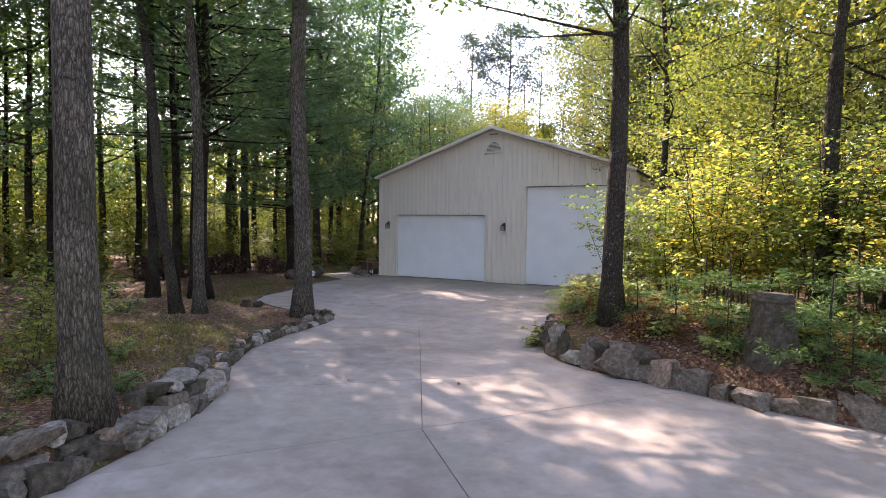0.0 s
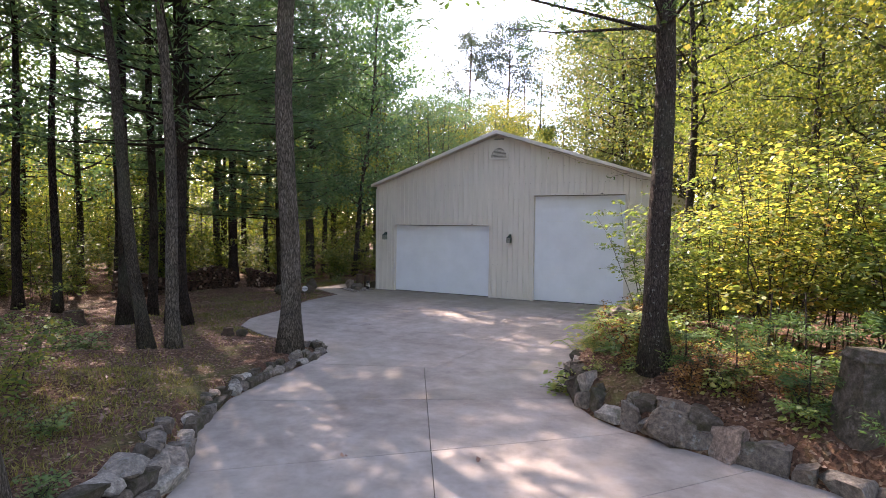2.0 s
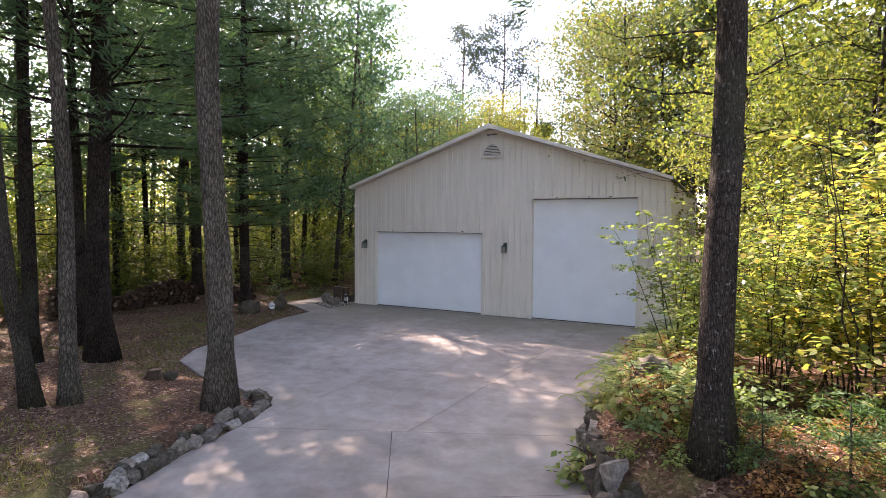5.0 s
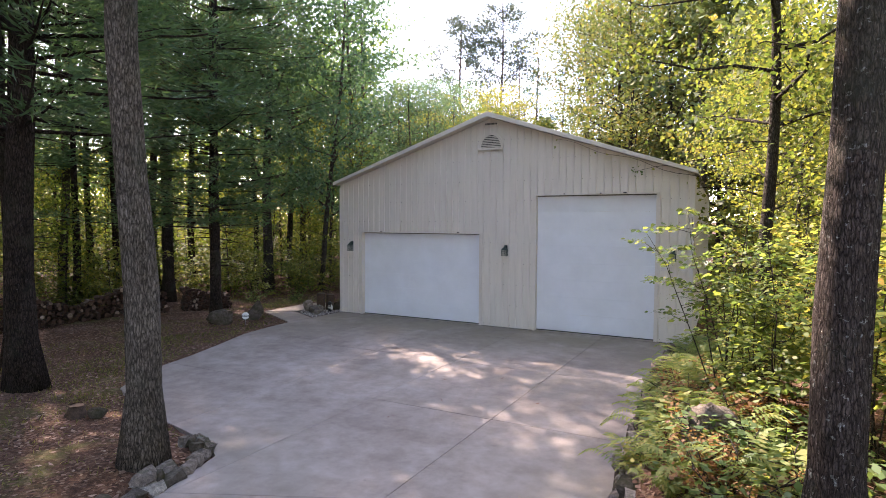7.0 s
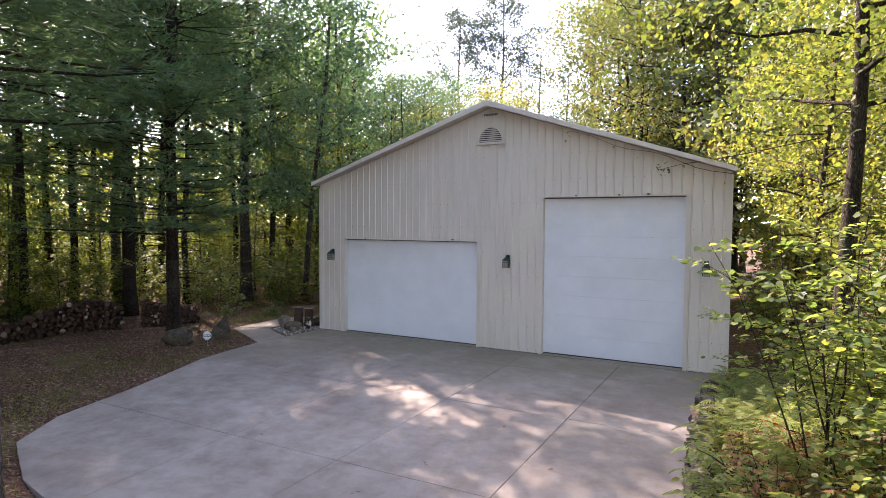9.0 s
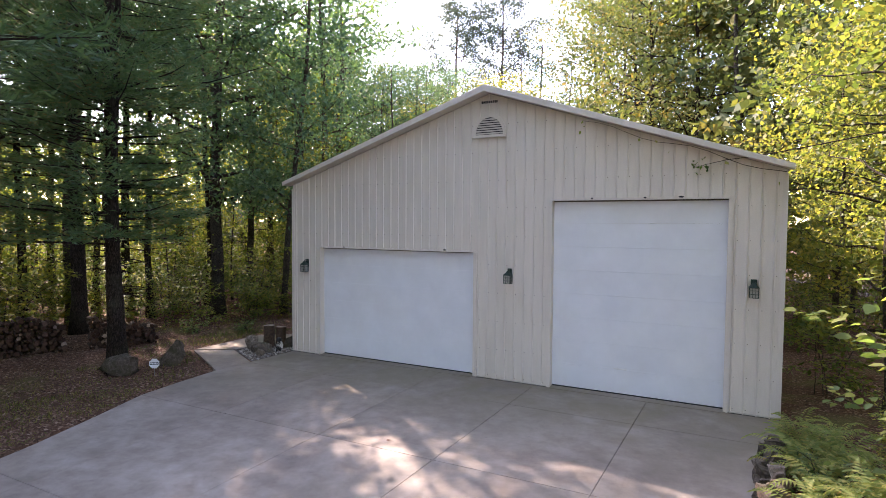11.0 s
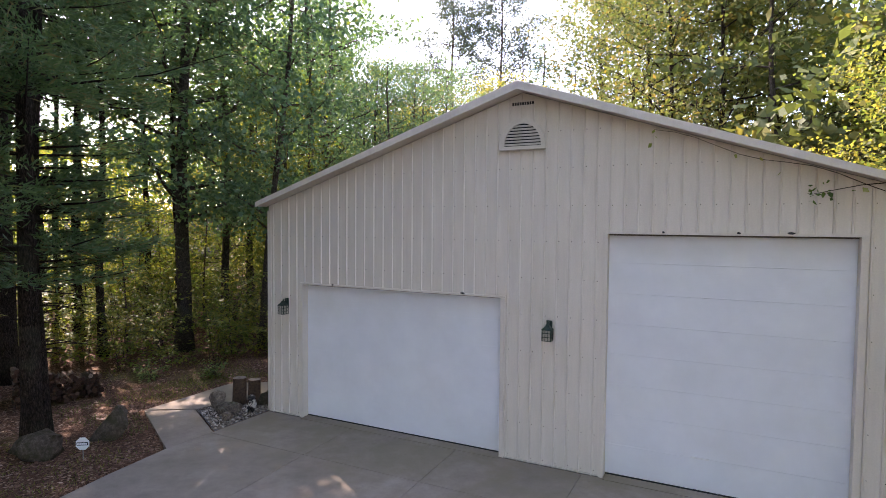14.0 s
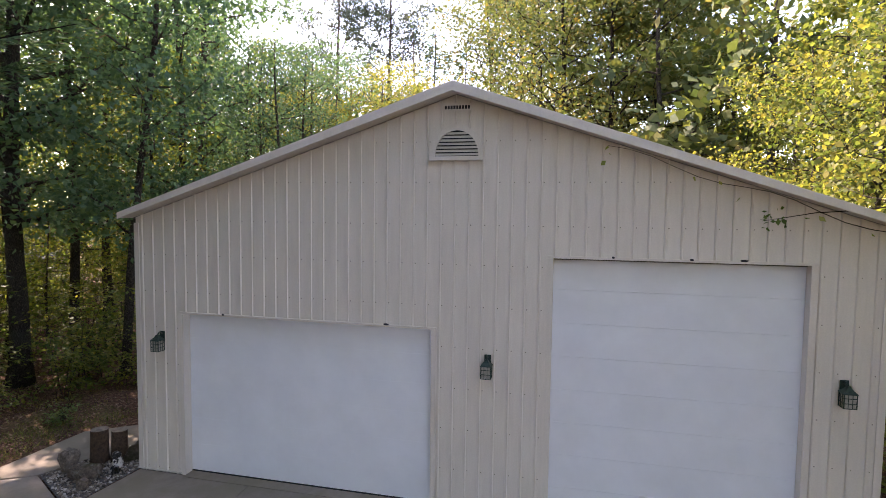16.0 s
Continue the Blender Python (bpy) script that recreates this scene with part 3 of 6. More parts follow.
def siding_panel(x0, x1):
    xs, offs = [x0], [0.0]
    r = 0.137 + 0.2286 * math.ceil((x0 - 0.137 - 0.04) / 0.2286)
    while r < x1 - 0.045:
        if r > x0 + 0.045:
            for dx, o in ((-0.021, 0.0), (-0.010, 0.024), (0.010, 0.024), (0.021, 0.0)):
                xs.append(r + dx)
                offs.append(o)
        r += 0.2286
    xs.append(x1)
    offs.append(0.0)
    cuts = sorted({e for d in DOORS for e in d[:2] if x0 < e < x1} | ({W / 2} if x0 < W / 2 < x1 else set()))
    for c in cuts:
        o = float(np.interp(c, xs, offs))
        i = int(np.searchsorted(xs, c))
        xs.insert(i, c)
        offs.insert(i, o)
    v, f = [], []
    front_quads(xs, offs, 0.0, v, f)
    return add_mesh("siding_panel", v, f, M_SIDING, garage)


seams = [0.0] + [0.137 + 0.2286 * 4 * k - 0.06 for k in range(1, 14) if 0.137 + 0.2286 * 4 * k < W - 0.2] + [W]
for a, b in zip(seams, seams[1:]):
    siding_panel(a, b)

# shell behind the siding
bm = bmesh.new()
box(bm, 0.03, 0.03, -0.1, DOORS[0][0] - 0.02, 0.16, EAVE - 0.06)
box(bm, DOORS[0][1] + 0.02, 0.03, -0.1, DOORS[1][0] - 0.02, 0.16, EAVE - 0.06)
box(bm, DOORS[1][1] + 0.02, 0.03, -0.1, W - 0.03, 0.16, EAVE - 0.06)
box(bm, DOORS[0][0] - 0.02, 0.03, DOORS[0][2] + 0.02, DOORS[0][1] + 0.02, 0.16, EAVE - 0.06)
box(bm, DOORS[1][0] - 0.02, 0.03, DOORS[1][2] + 0.02, DOORS[1][1] + 0.02, 0.16, EAVE - 0.06)
g = [bm.verts.new(p) for p in ((0.03, 0.03, EAVE - 0.06), (W - 0.03, 0.03, EAVE - 0.06), (W / 2, 0.03, EAVE + RISE - 0.08))]
h = [bm.verts.new((v.co.x, 0.16, v.co.z)) for v in g]
bm.faces.new(g)
bm.faces.new(h[::-1])
for i in range(3):
    bm.faces.new((g[i], g[(i + 1) % 3], h[(i + 1) % 3], h[i]))
part("front_wall", bm, M_SIDING, garage)
for nm, x0, x1 in (("side_wall", 0.0, 0.15), ("side_wall", W - 0.15, W)):
    v, f, ys = [], [], []
    yy = 0.1
    while yy < DEPTH:
        ys += [(yy - 0.032, 0), (yy - 0.012, 0.019), (yy + 0.012, 0.019), (yy + 0.032, 0)]
        yy += 0.2286
    ys = [(0.0, 0)] + ys + [(DEPTH, 0)]
    xo, s = (x0, -1) if x0 == 0 else (x1, 1)
    for (ya, oa), (yb, ob_) in zip(ys, ys[1:]):
        k = len(v)
        v += [(xo + s * oa, ya, -0.1), (xo + s * ob_, yb, -0.1), (xo + s * ob_, yb, EAVE), (xo + s * oa, ya, EAVE)]
        f.append((k, k + 1, k + 2, k + 3) if s > 0 else (k + 3, k + 2, k + 1, k))
    add_mesh(nm, v, f, M_SIDING, garage)
bm = bmesh.new()
box(bm, 0.05, DEPTH - 0.15, -0.1, W - 0.05, DEPTH - 0.01, EAVE + 0.2)
part("back_wall", bm, M_SIDING, garage)

# roof sheets, fascia, soffit
OVER_F, OVER_S = 0.33, 0.09
slope = RISE / (W / 2)
for s in (-1, 1):
    v, f = [], []
    x_e = -OVER_S if s < 0 else W + OVER_S
    ze = EAVE - slope * OVER_S + 0.12
    zr = EAVE + RISE + 0.16
    for y in (-OVER_F + 0.022, DEPTH + 0.3):
        v += [(x_e, y, ze), (W / 2, y, zr), (W / 2, y, zr + 0.035), (x_e, y, ze + 0.035)]
    f = [(0, 1, 2, 3), (7, 6, 5, 4), (0, 4, 5, 1), (3, 2, 6, 7), (0, 3, 7, 4), (1, 5, 6, 2)]
    add_mesh("roof", v, f if s < 0 else [q[::-1] for q in f], M_ROOFING, garage)
    v, f = [], []
    for y in (-OVER_F - 0.015, -OVER_F + 0.02):
        v += [(x_e, y, ze - 0.062), (W / 2, y, zr - 0.105), (W / 2, y, zr + 0.045), (x_e, y, ze + 0.045)]
    f = [(0, 1, 2, 3), (7, 6, 5, 4), (0, 4, 5, 1), (3, 2, 6, 7), (0, 3, 7, 4), (1, 5, 6, 2)]
    add_mesh("fascia", v, f if s < 0 else [q[::-1] for q in f], M_TRIM, garage, "cream gable fascia board")
    v = [(x_e, -OVER_F + 0.02, ze - 0.052), (W / 2, -OVER_F + 0.02, zr - 0.09), (W / 2, 0.02, zr - 0.09), (x_e, 0.02, ze - 0.052)]
    v += [(a, b, c + 0.02) for a, b, c in v]
    f = [(0, 1, 2, 3), (7, 6, 5, 4), (0, 4, 5, 1), (2, 6, 7, 3), (0, 3, 7, 4), (1, 5, 6, 2)]
    add_mesh("soffit", v, f if s < 0 else [q[::-1] for q in f], M_TRIM, garage)
    bm = bmesh.new()
    xa = -0.022 if s < 0 else W - 0.075
    box(bm, xa, -0.024, 0.015, xa + 0.097, -0.002, gable(max(min(xa, W), 0)) - 0.05)
    part("corner_trim", bm, M_TRIM, garage)
for x0, x1 in ((0.0, DOORS[0][0] - 0.06), (DOORS[0][1] + 0.06, DOORS[1][0] - 0.06), (DOORS[1][1] + 0.06, W)):
    bm = bmesh.new()
    box(bm, x0, -0.034, 0.014, x1, -0.001, 0.034)
    part("base_trim", bm, M_LOUVER, garage)
    bm = bmesh.new()
    box(bm, x0, -0.022, -0.012, x1, 0.02, 0.0135)
    part("sill_gap", bm, M_SEAL, garage)

# screws in level rows
sv, sf = [], []
for zrow in (0.09, 0.73, 1.41, 2.09, 2.77, 3.45, 4.13, 4.77, 5.45, 6.1):
    xk = 0.137 + 0.045
    while xk < W - 0.1:
        if zrow < gable(xk) - 0.2 and not any(d0 - 0.03 < xk < d1 + 0.03 and zrow < top + 0.05 for d0, d1, top in DOORS):
            k = len(sv)
            sv += [(xk + 0.0085 * math.cos(a), -0.005, zrow + 0.0085 * math.sin(a)) for a in np.arange(6) * math.pi / 3]
            sf.append(tuple(range(k, k + 6)))
        xk += 0.2286
add_mesh("screws", sv, sf, M_DARK_BROWN, garage)["kind"] = "stuff"

# doors: sections, jambs and thresholds
for (d0, d1, top), n_sec, cut in zip(DOORS, (6, 8), (0.0004, 0.0022)):
    door = empty("garage_door", (d0 + d1) / 2, 0.165, 0.0)
    door.parent = garage
    door["label"] = "closed white steel sectional garage door"
    hsec = (top + 0.03) / n_sec
    for k in range(n_sec):
        bm = bmesh.new()
        z0 = 0.035 + k * (hsec - 0.004)
        box(bm, d0 - 0.02 - door.location.x, 0.0, z0 + cut / 2, d1 + 0.02 - door.location.x, 0.045, z0 + hsec - 0.004 - cut / 2, 0.0012 if cut < 0.001 else 0.003)
        part("door_section", bm, M_DOOR, door)
    bm = bmesh.new()
    box(bm, d0 - door.location.x, -0.008, 0.008, d1 - door.location.x, 0.04, 0.034, 0.004)
    part("bottom_seal", bm, M_SEAL, door)
    # brown strip drawn in for the line of shade at the recess top
    bm = bmesh.new()
    box(bm, d0 + 0.03, 0.11, top - 0.026, d1 - 0.03, 0.16, top + 0.001)
    part("weather_strip", bm, M_DARK_BROWN, garage)
    for x0, x1 in ((d0 - 0.055, d0 + 0.03), (d1 - 0.03, d1 + 0.055)):
        bm = bmesh.new()
        box(bm, x0, -0.03, 0.006, x1, 0.16, top + 0.0)
        part("door_jamb", bm, M_TRIM, garage)
    bm = bmesh.new()
    box(bm, d0 - 0.055, -0.031, top + 0.002, d1 + 0.055, 0.16, top + 0.04)
    part("door_header", bm, M_TRIM, garage)
    bm = bmesh.new()
    box(bm, d0 + 0.03, -0.10, 0.001, d1 - 0.03, 0.155, 0.012, 0.003)
    part("door_sill", bm, M_CONC, garage, "worn concrete door sill")
bm = bmesh.new()
box(bm, 9.05, 0.14, 0.56, 9.33, 0.164, 0.585, 0.006)
part("lift_handle", bm, M_WHITE, garage)

# half-round louvre vent
vent = empty("gable_vent", 6.12, -0.0305, 5.795)
vent.parent = garage
vent["label"] = "half-round cream louvred gable vent"
R = 0.43
v, f = [], []
n = 24
arc = [(math.cos(math.pi * k / n), math.sin(math.pi * k / n)) for k in range(n + 1)]
for rr, y in ((R, 0.0), (R, -0.05), (R - 0.075, -0.05), (R - 0.075, 0.0)):
    v += [(rr * c, y, rr * s * 1.17 + 0.06) for c, s in arc]
for r in range(3):
    f += [(r * (n + 1) + k, r * (n + 1) + k + 1, (r + 1) * (n + 1) + k + 1, (r + 1) * (n + 1) + k) for k in range(n)]
add_mesh("vent_frame", v, f, M_TRIM, vent)
bm = bmesh.new()
box(bm, -R - 0.01, -0.055, 0.0, R + 0.01, 0.0, 0.065, 0.006)
part("vent_sill", bm, M_TRIM, vent)
# black sheet that paints the dark of the hollow behind the slats
add_mesh("vent_backing", [((R - 0.05) * c, -0.004, (R - 0.05) * s * 1.17 + 0.06) for c, s in arc], [tuple(range(n + 1))], M_BLACK, vent)
for k in range(7):
    z = 0.075 + k * 0.055
    half = math.sqrt(max((R - 0.07) ** 2 - ((z - 0.04) / 1.17) ** 2, 0.01)) - 0.004
    bm = bmesh.new()
    vs = [bm.verts.new(p) for p in ((-half, -0.045, z), (half, -0.045, z), (half, -0.008, z + 0.036), (-half, -0.008, z + 0.036), (-half, -0.045, z + 0.031), (half, -0.045, z + 0.031), (half, -0.008, z + 0.042), (-half, -0.008, z + 0.042))]
    for q in ((0, 1, 2, 3), (7, 6, 5, 4), (0, 4, 5, 1), (2, 6, 7, 3), (0, 3, 7, 4), (1, 5, 6, 2)):
        bm.faces.new([vs[i] for i in q])
    part("slat", bm, M_LOUVER, vent)

# maker's plate with its wording as bars
plate = tagged(empty("name_plate", 6.12, -0.0305, 6.63), "small cream plate under the gable peak with dark wording", "sign")
bm = bmesh.new()
box(bm, -0.235, -0.012, -0.055, 0.235, 0.0, 0.055, 0.003)
part("plate", bm, M_TRIM, plate)
for k in range(9):
    bm = bmesh.new()
    box(bm, -0.205 + k * 0.0465, -0.0165, -0.028, -0.205 + k * 0.0465 + 0.034, -0.0125, 0.028)
    part("wording_bar", bm, M_INK, plate, "dark bar of wording")
for xk in (-0.15, 0.15):
    bm = bmesh.new()
    box(bm, xk - 0.008, -0.006, -0.235, xk + 0.008, 0.0, -0.057)
    part("hanger", bm, M_TRIM, plate)


def wall_lantern(x, z):
    root = tagged(empty("wall_lantern", x, -0.02, z), "verdigris green carriage lantern on the cream siding", "wall lamp", "lanterns on the garage front")
    bm = bmesh.new()
    box(bm, -0.055, -0.022, -0.02, 0.055, 0.0, 0.18, 0.008)
    part("back_plate", bm, M_VERDIGRIS, root)
    v, f = [], []
    tube(v, f, [(0, -0.02, 0.13), (0, -0.06, 0.165), (0, -0.11, 0.165), (0, -0.135, 0.12)], [0.014] * 4, 8)
    add_mesh("arm", v, f, M_VERDIGRIS, root, smooth=True)
    v, f = [], []
    rings = ((0.025, 0.13), (0.03, 0.115), (0.05, 0.085), (0.095, 0.045), (0.105, 0.03), (0.09, 0.025))
    for r, zz in rings:
        v += [(r * math.cos(math.pi / 4 + k * math.pi / 2) * 1.25, -0.135 + r * math.sin(math.pi / 4 + k * math.pi / 2) * 1.25, zz) for k in range(4)]
    for i in range(len(rings) - 1):
        f += [(i * 4 + k, i * 4 + (k + 1) % 4, i * 4 + 4 + (k + 1) % 4, i * 4 + 4 + k) for k in range(4)]
    f += [(3, 2, 1, 0), tuple(range(20, 24))]
    add_mesh("lantern_roof", v, f, M_VERDIGRIS, root)
    t, h0, h1 = 0.078, -0.17, 0.03

    def bar(name, *ends):
        bm = bmesh.new()
        box(bm, *ends)
        part(name, bm, M_VERDIGRIS, root)

    for sx in (-1, 1):
        for sy in (-1, 1):
            bar("post", sx * t - 0.006, -0.135 + sy * t - 0.006, h0, sx * t + 0.006, -0.135 + sy * t + 0.006, h1)
    for zz in (h0, -0.10, -0.03):
        for s in (-1, 1):
            bar("rail", -t, -0.135 + s * t - 0.004, zz, t, -0.135 + s * t + 0.004, zz + 0.009)
            bar("rail", s * t - 0.004, -0.135 - t, zz, s * t + 0.004, -0.135 + t, zz + 0.009)
    for s in (-1, 1):
        for k in (-0.026, 0.026):
            bar("glazing_bar", k - 0.003, -0.135 + s * t - 0.004, h0, k + 0.003, -0.135 + s * t + 0.004, h1)
            bar("glazing_bar", s * t - 0.004, -0.135 + k - 0.003, h0, s * t + 0.004, -0.135 + k + 0.003, h1)
    bm = bmesh.new()
    box(bm, -0.068, -0.203, -0.165, 0.068, -0.067, 0.028)
    part("glass", bm, M_LAMPGLASS, root, "dusty pale lantern glass")
    return root


lamp = wall_lantern(0.56, 2.53)
copy_thing(lamp, pose(6.67, -0.02, 2.52))
copy_thing(lamp, pose(11.69, -0.02, 2.52))


# small dark clumps stuck on the door headers
for x, z, w in ((4.95, 3.092, 0.05), (1.85, 3.085, 0.025), (10.35, 4.325, 0.055), (9.65, 4.318, 0.03), (8.55, 4.318, 0.022)):
    bm = bmesh.new()
    bmesh.ops.create_icosphere(bm, subdivisions=2, radius=1.0, matrix=Matrix.Diagonal((w, 0.02, 0.018, 1)))
    for vtx in bm.verts:
        vtx.co += vtx.normal * 0.006 * noise.noise(vtx.co * 40)
    nest = tagged(part("mud_nest", bm, M_SEAL, None, "", True), "small dark clump stuck on the door header", "nest", "nests on the door headers")
    nest.location = (x, -0.038, z)


# ---------------------------------------------------------------- trees
def trunk_path(H, r, rng, lean=(0.0, 0.0), wob=0.12, n=12):
    pts, rad = [], []
    ph1, ph2 = rng.uniform(0, 6.28, 2)
    for k in range(n + 1):
        s = (k / n) ** 1.25
        z = H * s
        w = wob * min(1.0, z / 3)
        pts.append((lean[0] * z + w * math.sin(z * 0.55 + ph1), lean[1] * z + w * math.cos(z * 0.47 + ph2), z - (0.15 if k == 0 else 0)))
        rad.append(r * (1 - 0.86 * s) * (1 + 0.55 * math.exp(-z / 0.22)) + 0.008)
    return pts, rad


def at_height(pts, z):
    zs = [p[2] for p in pts]
    return Vector((np.interp(z, zs, [p[0] for p in pts]), np.interp(z, zs, [p[1] for p in pts]), z))


def broadleaf(name, seed, H, base, wide, limbs, leaves, size, r, bark, leafmat, label, lean=(0, 0), clump=0.5, rise=0.55, top_heavy=0.0, sides=10, twigs=3):
    rng = np.random.default_rng(seed)
    root = tagged(empty(name), label, "tree")
    pts, rad = trunk_path(H, r, rng, lean)
    v, f = [], []
    tube(v, f, pts, rad, sides, rng, 0.07)
    centres = []
    for i in range(limbs):
        s = (i + rng.uniform(0, 0.8)) / limbs
        z = base + (H * 0.97 - base) * s ** (1.0 - 0.4 * top_heavy)
        prof = math.sin(math.pi * min(max(0.12 + 0.80 * s, 0), 1)) ** 0.7
        L = wide * max(prof, 0.22) * rng.uniform(0.6, 1.2)
        az = i * 2.4 + rng.uniform(-0.5, 0.5)
        p0 = at_height(pts, z)
        d = Vector((math.cos(az), math.sin(az), rise * rng.uniform(0.3, 1.3)))
        r0 = float(np.interp(z, [p[2] for p in pts], rad)) * 0.5
        path = []
        for k in range(5):
            t = k / 4
            path.append(p0 + Vector((d.x, d.y, 0)) * L * t + Vector((rng.normal(0, 0.06) * L * t, rng.normal(0, 0.06) * L * t, L * d.z * (t ** 1.3) + rng.normal(0, 0.03) * L)))
        tube(v, f, path, [max(r0 * (1 - 0.85 * k / 4), 0.008) for k in range(5)], 5, cap=False)
        for k in range(2, 5):
            centres.append((path[k], 0.6 + 0.25 * k))
        for j in range(twigs):
            q = path[2 + j % 3]
            e = q + Vector((rng.normal(0, 0.4), rng.normal(0, 0.4), rng.uniform(-0.1, 0.5))) * L * 0.5
            tube(v, f, [q, (q + e) / 2 + Vector((0, 0, 0.05 * L)), e], [max(r0 * 0.3, 0.008), max(r0 * 0.2, 0.006), 0.004], 4, cap=False)
            centres += [(e, 1.0), ((q + e) / 2, 0.6)]
    centres.append((Vector(pts[-1]), 1.0))
    add_mesh("trunk", v, f, bark, root, smooth=True)
    C = np.array([tuple(c) for c, _ in centres])
    w = np.array([q for _, q in centres]) * rng.uniform(0.25, 1.6, len(centres))
    pick = rng.choice(len(C), leaves, p=w / w.sum())
    spreadv = rng.normal(size=(leaves, 3)) * np.array([clump, clump, clump * 0.55])
    P = C[pick] + spreadv
    me = quads_mesh("crown", leaf_quads(P, size, rng, 0.3, 0.62, 0.25), 4, leafmat)
    shared("crown", me, root)
    return root


def pine(name, seed, H, base, wide, leaves, r, bark, leafmat, label, size=0.26, dead=True, lean=(0, 0), per=5, short=None):
    rng = np.random.default_rng(seed)
    root = tagged(empty(name), label, "tree")
    pts, rad = trunk_path(H, r, rng, lean, 0.08)
    v, f = [], []
    tube(v, f, pts, rad, 10, rng, 0.07)
    P, A = [], []
    z = base
    while z < H - 0.3:
        s = (z - base) / (H - base)
        for j in range(per):
            L = (wide * (1 - s) ** 0.75 + 0.35) * rng.uniform(0.55, 1.15)
            az = rng.uniform(0, 6.283)
            if short is not None and z < 6.5 and math.cos(az - short) > 0.25:
                L *= 0.5
            p0 = at_height(pts, z + rng.uniform(-0.15, 0.15))
            out = Vector((math.cos(az), math.sin(az), 0))
            path = [p0 + out * L * t + Vector((0, 0, L * (0.10 * t - 0.22 * t * t + 0.22 * t ** 3))) for t in (0, 0.33, 0.66, 1)]
            r0 = max(float(np.interp(z, [p[2] for p in pts], rad)) * 0.22, 0.012)
            tube(v, f, path, [r0, r0 * 0.7, r0 * 0.45, 0.006], 4, cap=False)
            m = max(3, int(L * 5))
            for q in range(m):
                t = 0.30 + 0.70 * (q + rng.uniform()) / m
                c = path[0].lerp(path[3], t) + Vector((0, 0, L * (-0.22 * t * t + 0.22 * t ** 3) * 0.6))
                side = Vector((-out.y, out.x, 0)) * rng.normal(0, 0.22) * L * (0.35 + 0.65 * (1 - abs(2 * t - 1.1)))
                P.append(c + side + Vector((0, 0, rng.normal(0, 0.05))))
                A.append(out * 0.8 + side.normalized() * 0.7 + Vector((0, 0, 0.25)))
        z += rng.uniform(0.45, 0.75)
    if dead:
        for k in range(9):
            zz = rng.uniform(1.8, base)
            az = rng.uniform(0, 6.283)
            p0 = at_height(pts, zz)
            L = rng.uniform(0.5, 1.6)
            e = p0 + Vector((math.cos(az), math.sin(az), rng.uniform(-0.25, 0.1))) * L
            tube(v, f, [p0, (p0 + e) / 2 + Vector((0, 0, 0.05)), e], [0.018, 0.012, 0.004], 4, cap=False)
    add_mesh("trunk", v, f, bark, root, smooth=True)
    P, A = np.array([tuple(p) for p in P]), np.array([tuple(a) for a in A])
    pick = rng.choice(len(P), leaves)
    pos = P[pick] + rng.normal(size=(leaves, 3)) * np.array([0.10, 0.10, 0.06])
    me = quads_mesh("crown", leaf_quads(pos, size, rng, 0.05, 0.16, 0.15, A[pick] * 1.2), 4, leafmat)
    shared("crown", me, root)
    return root


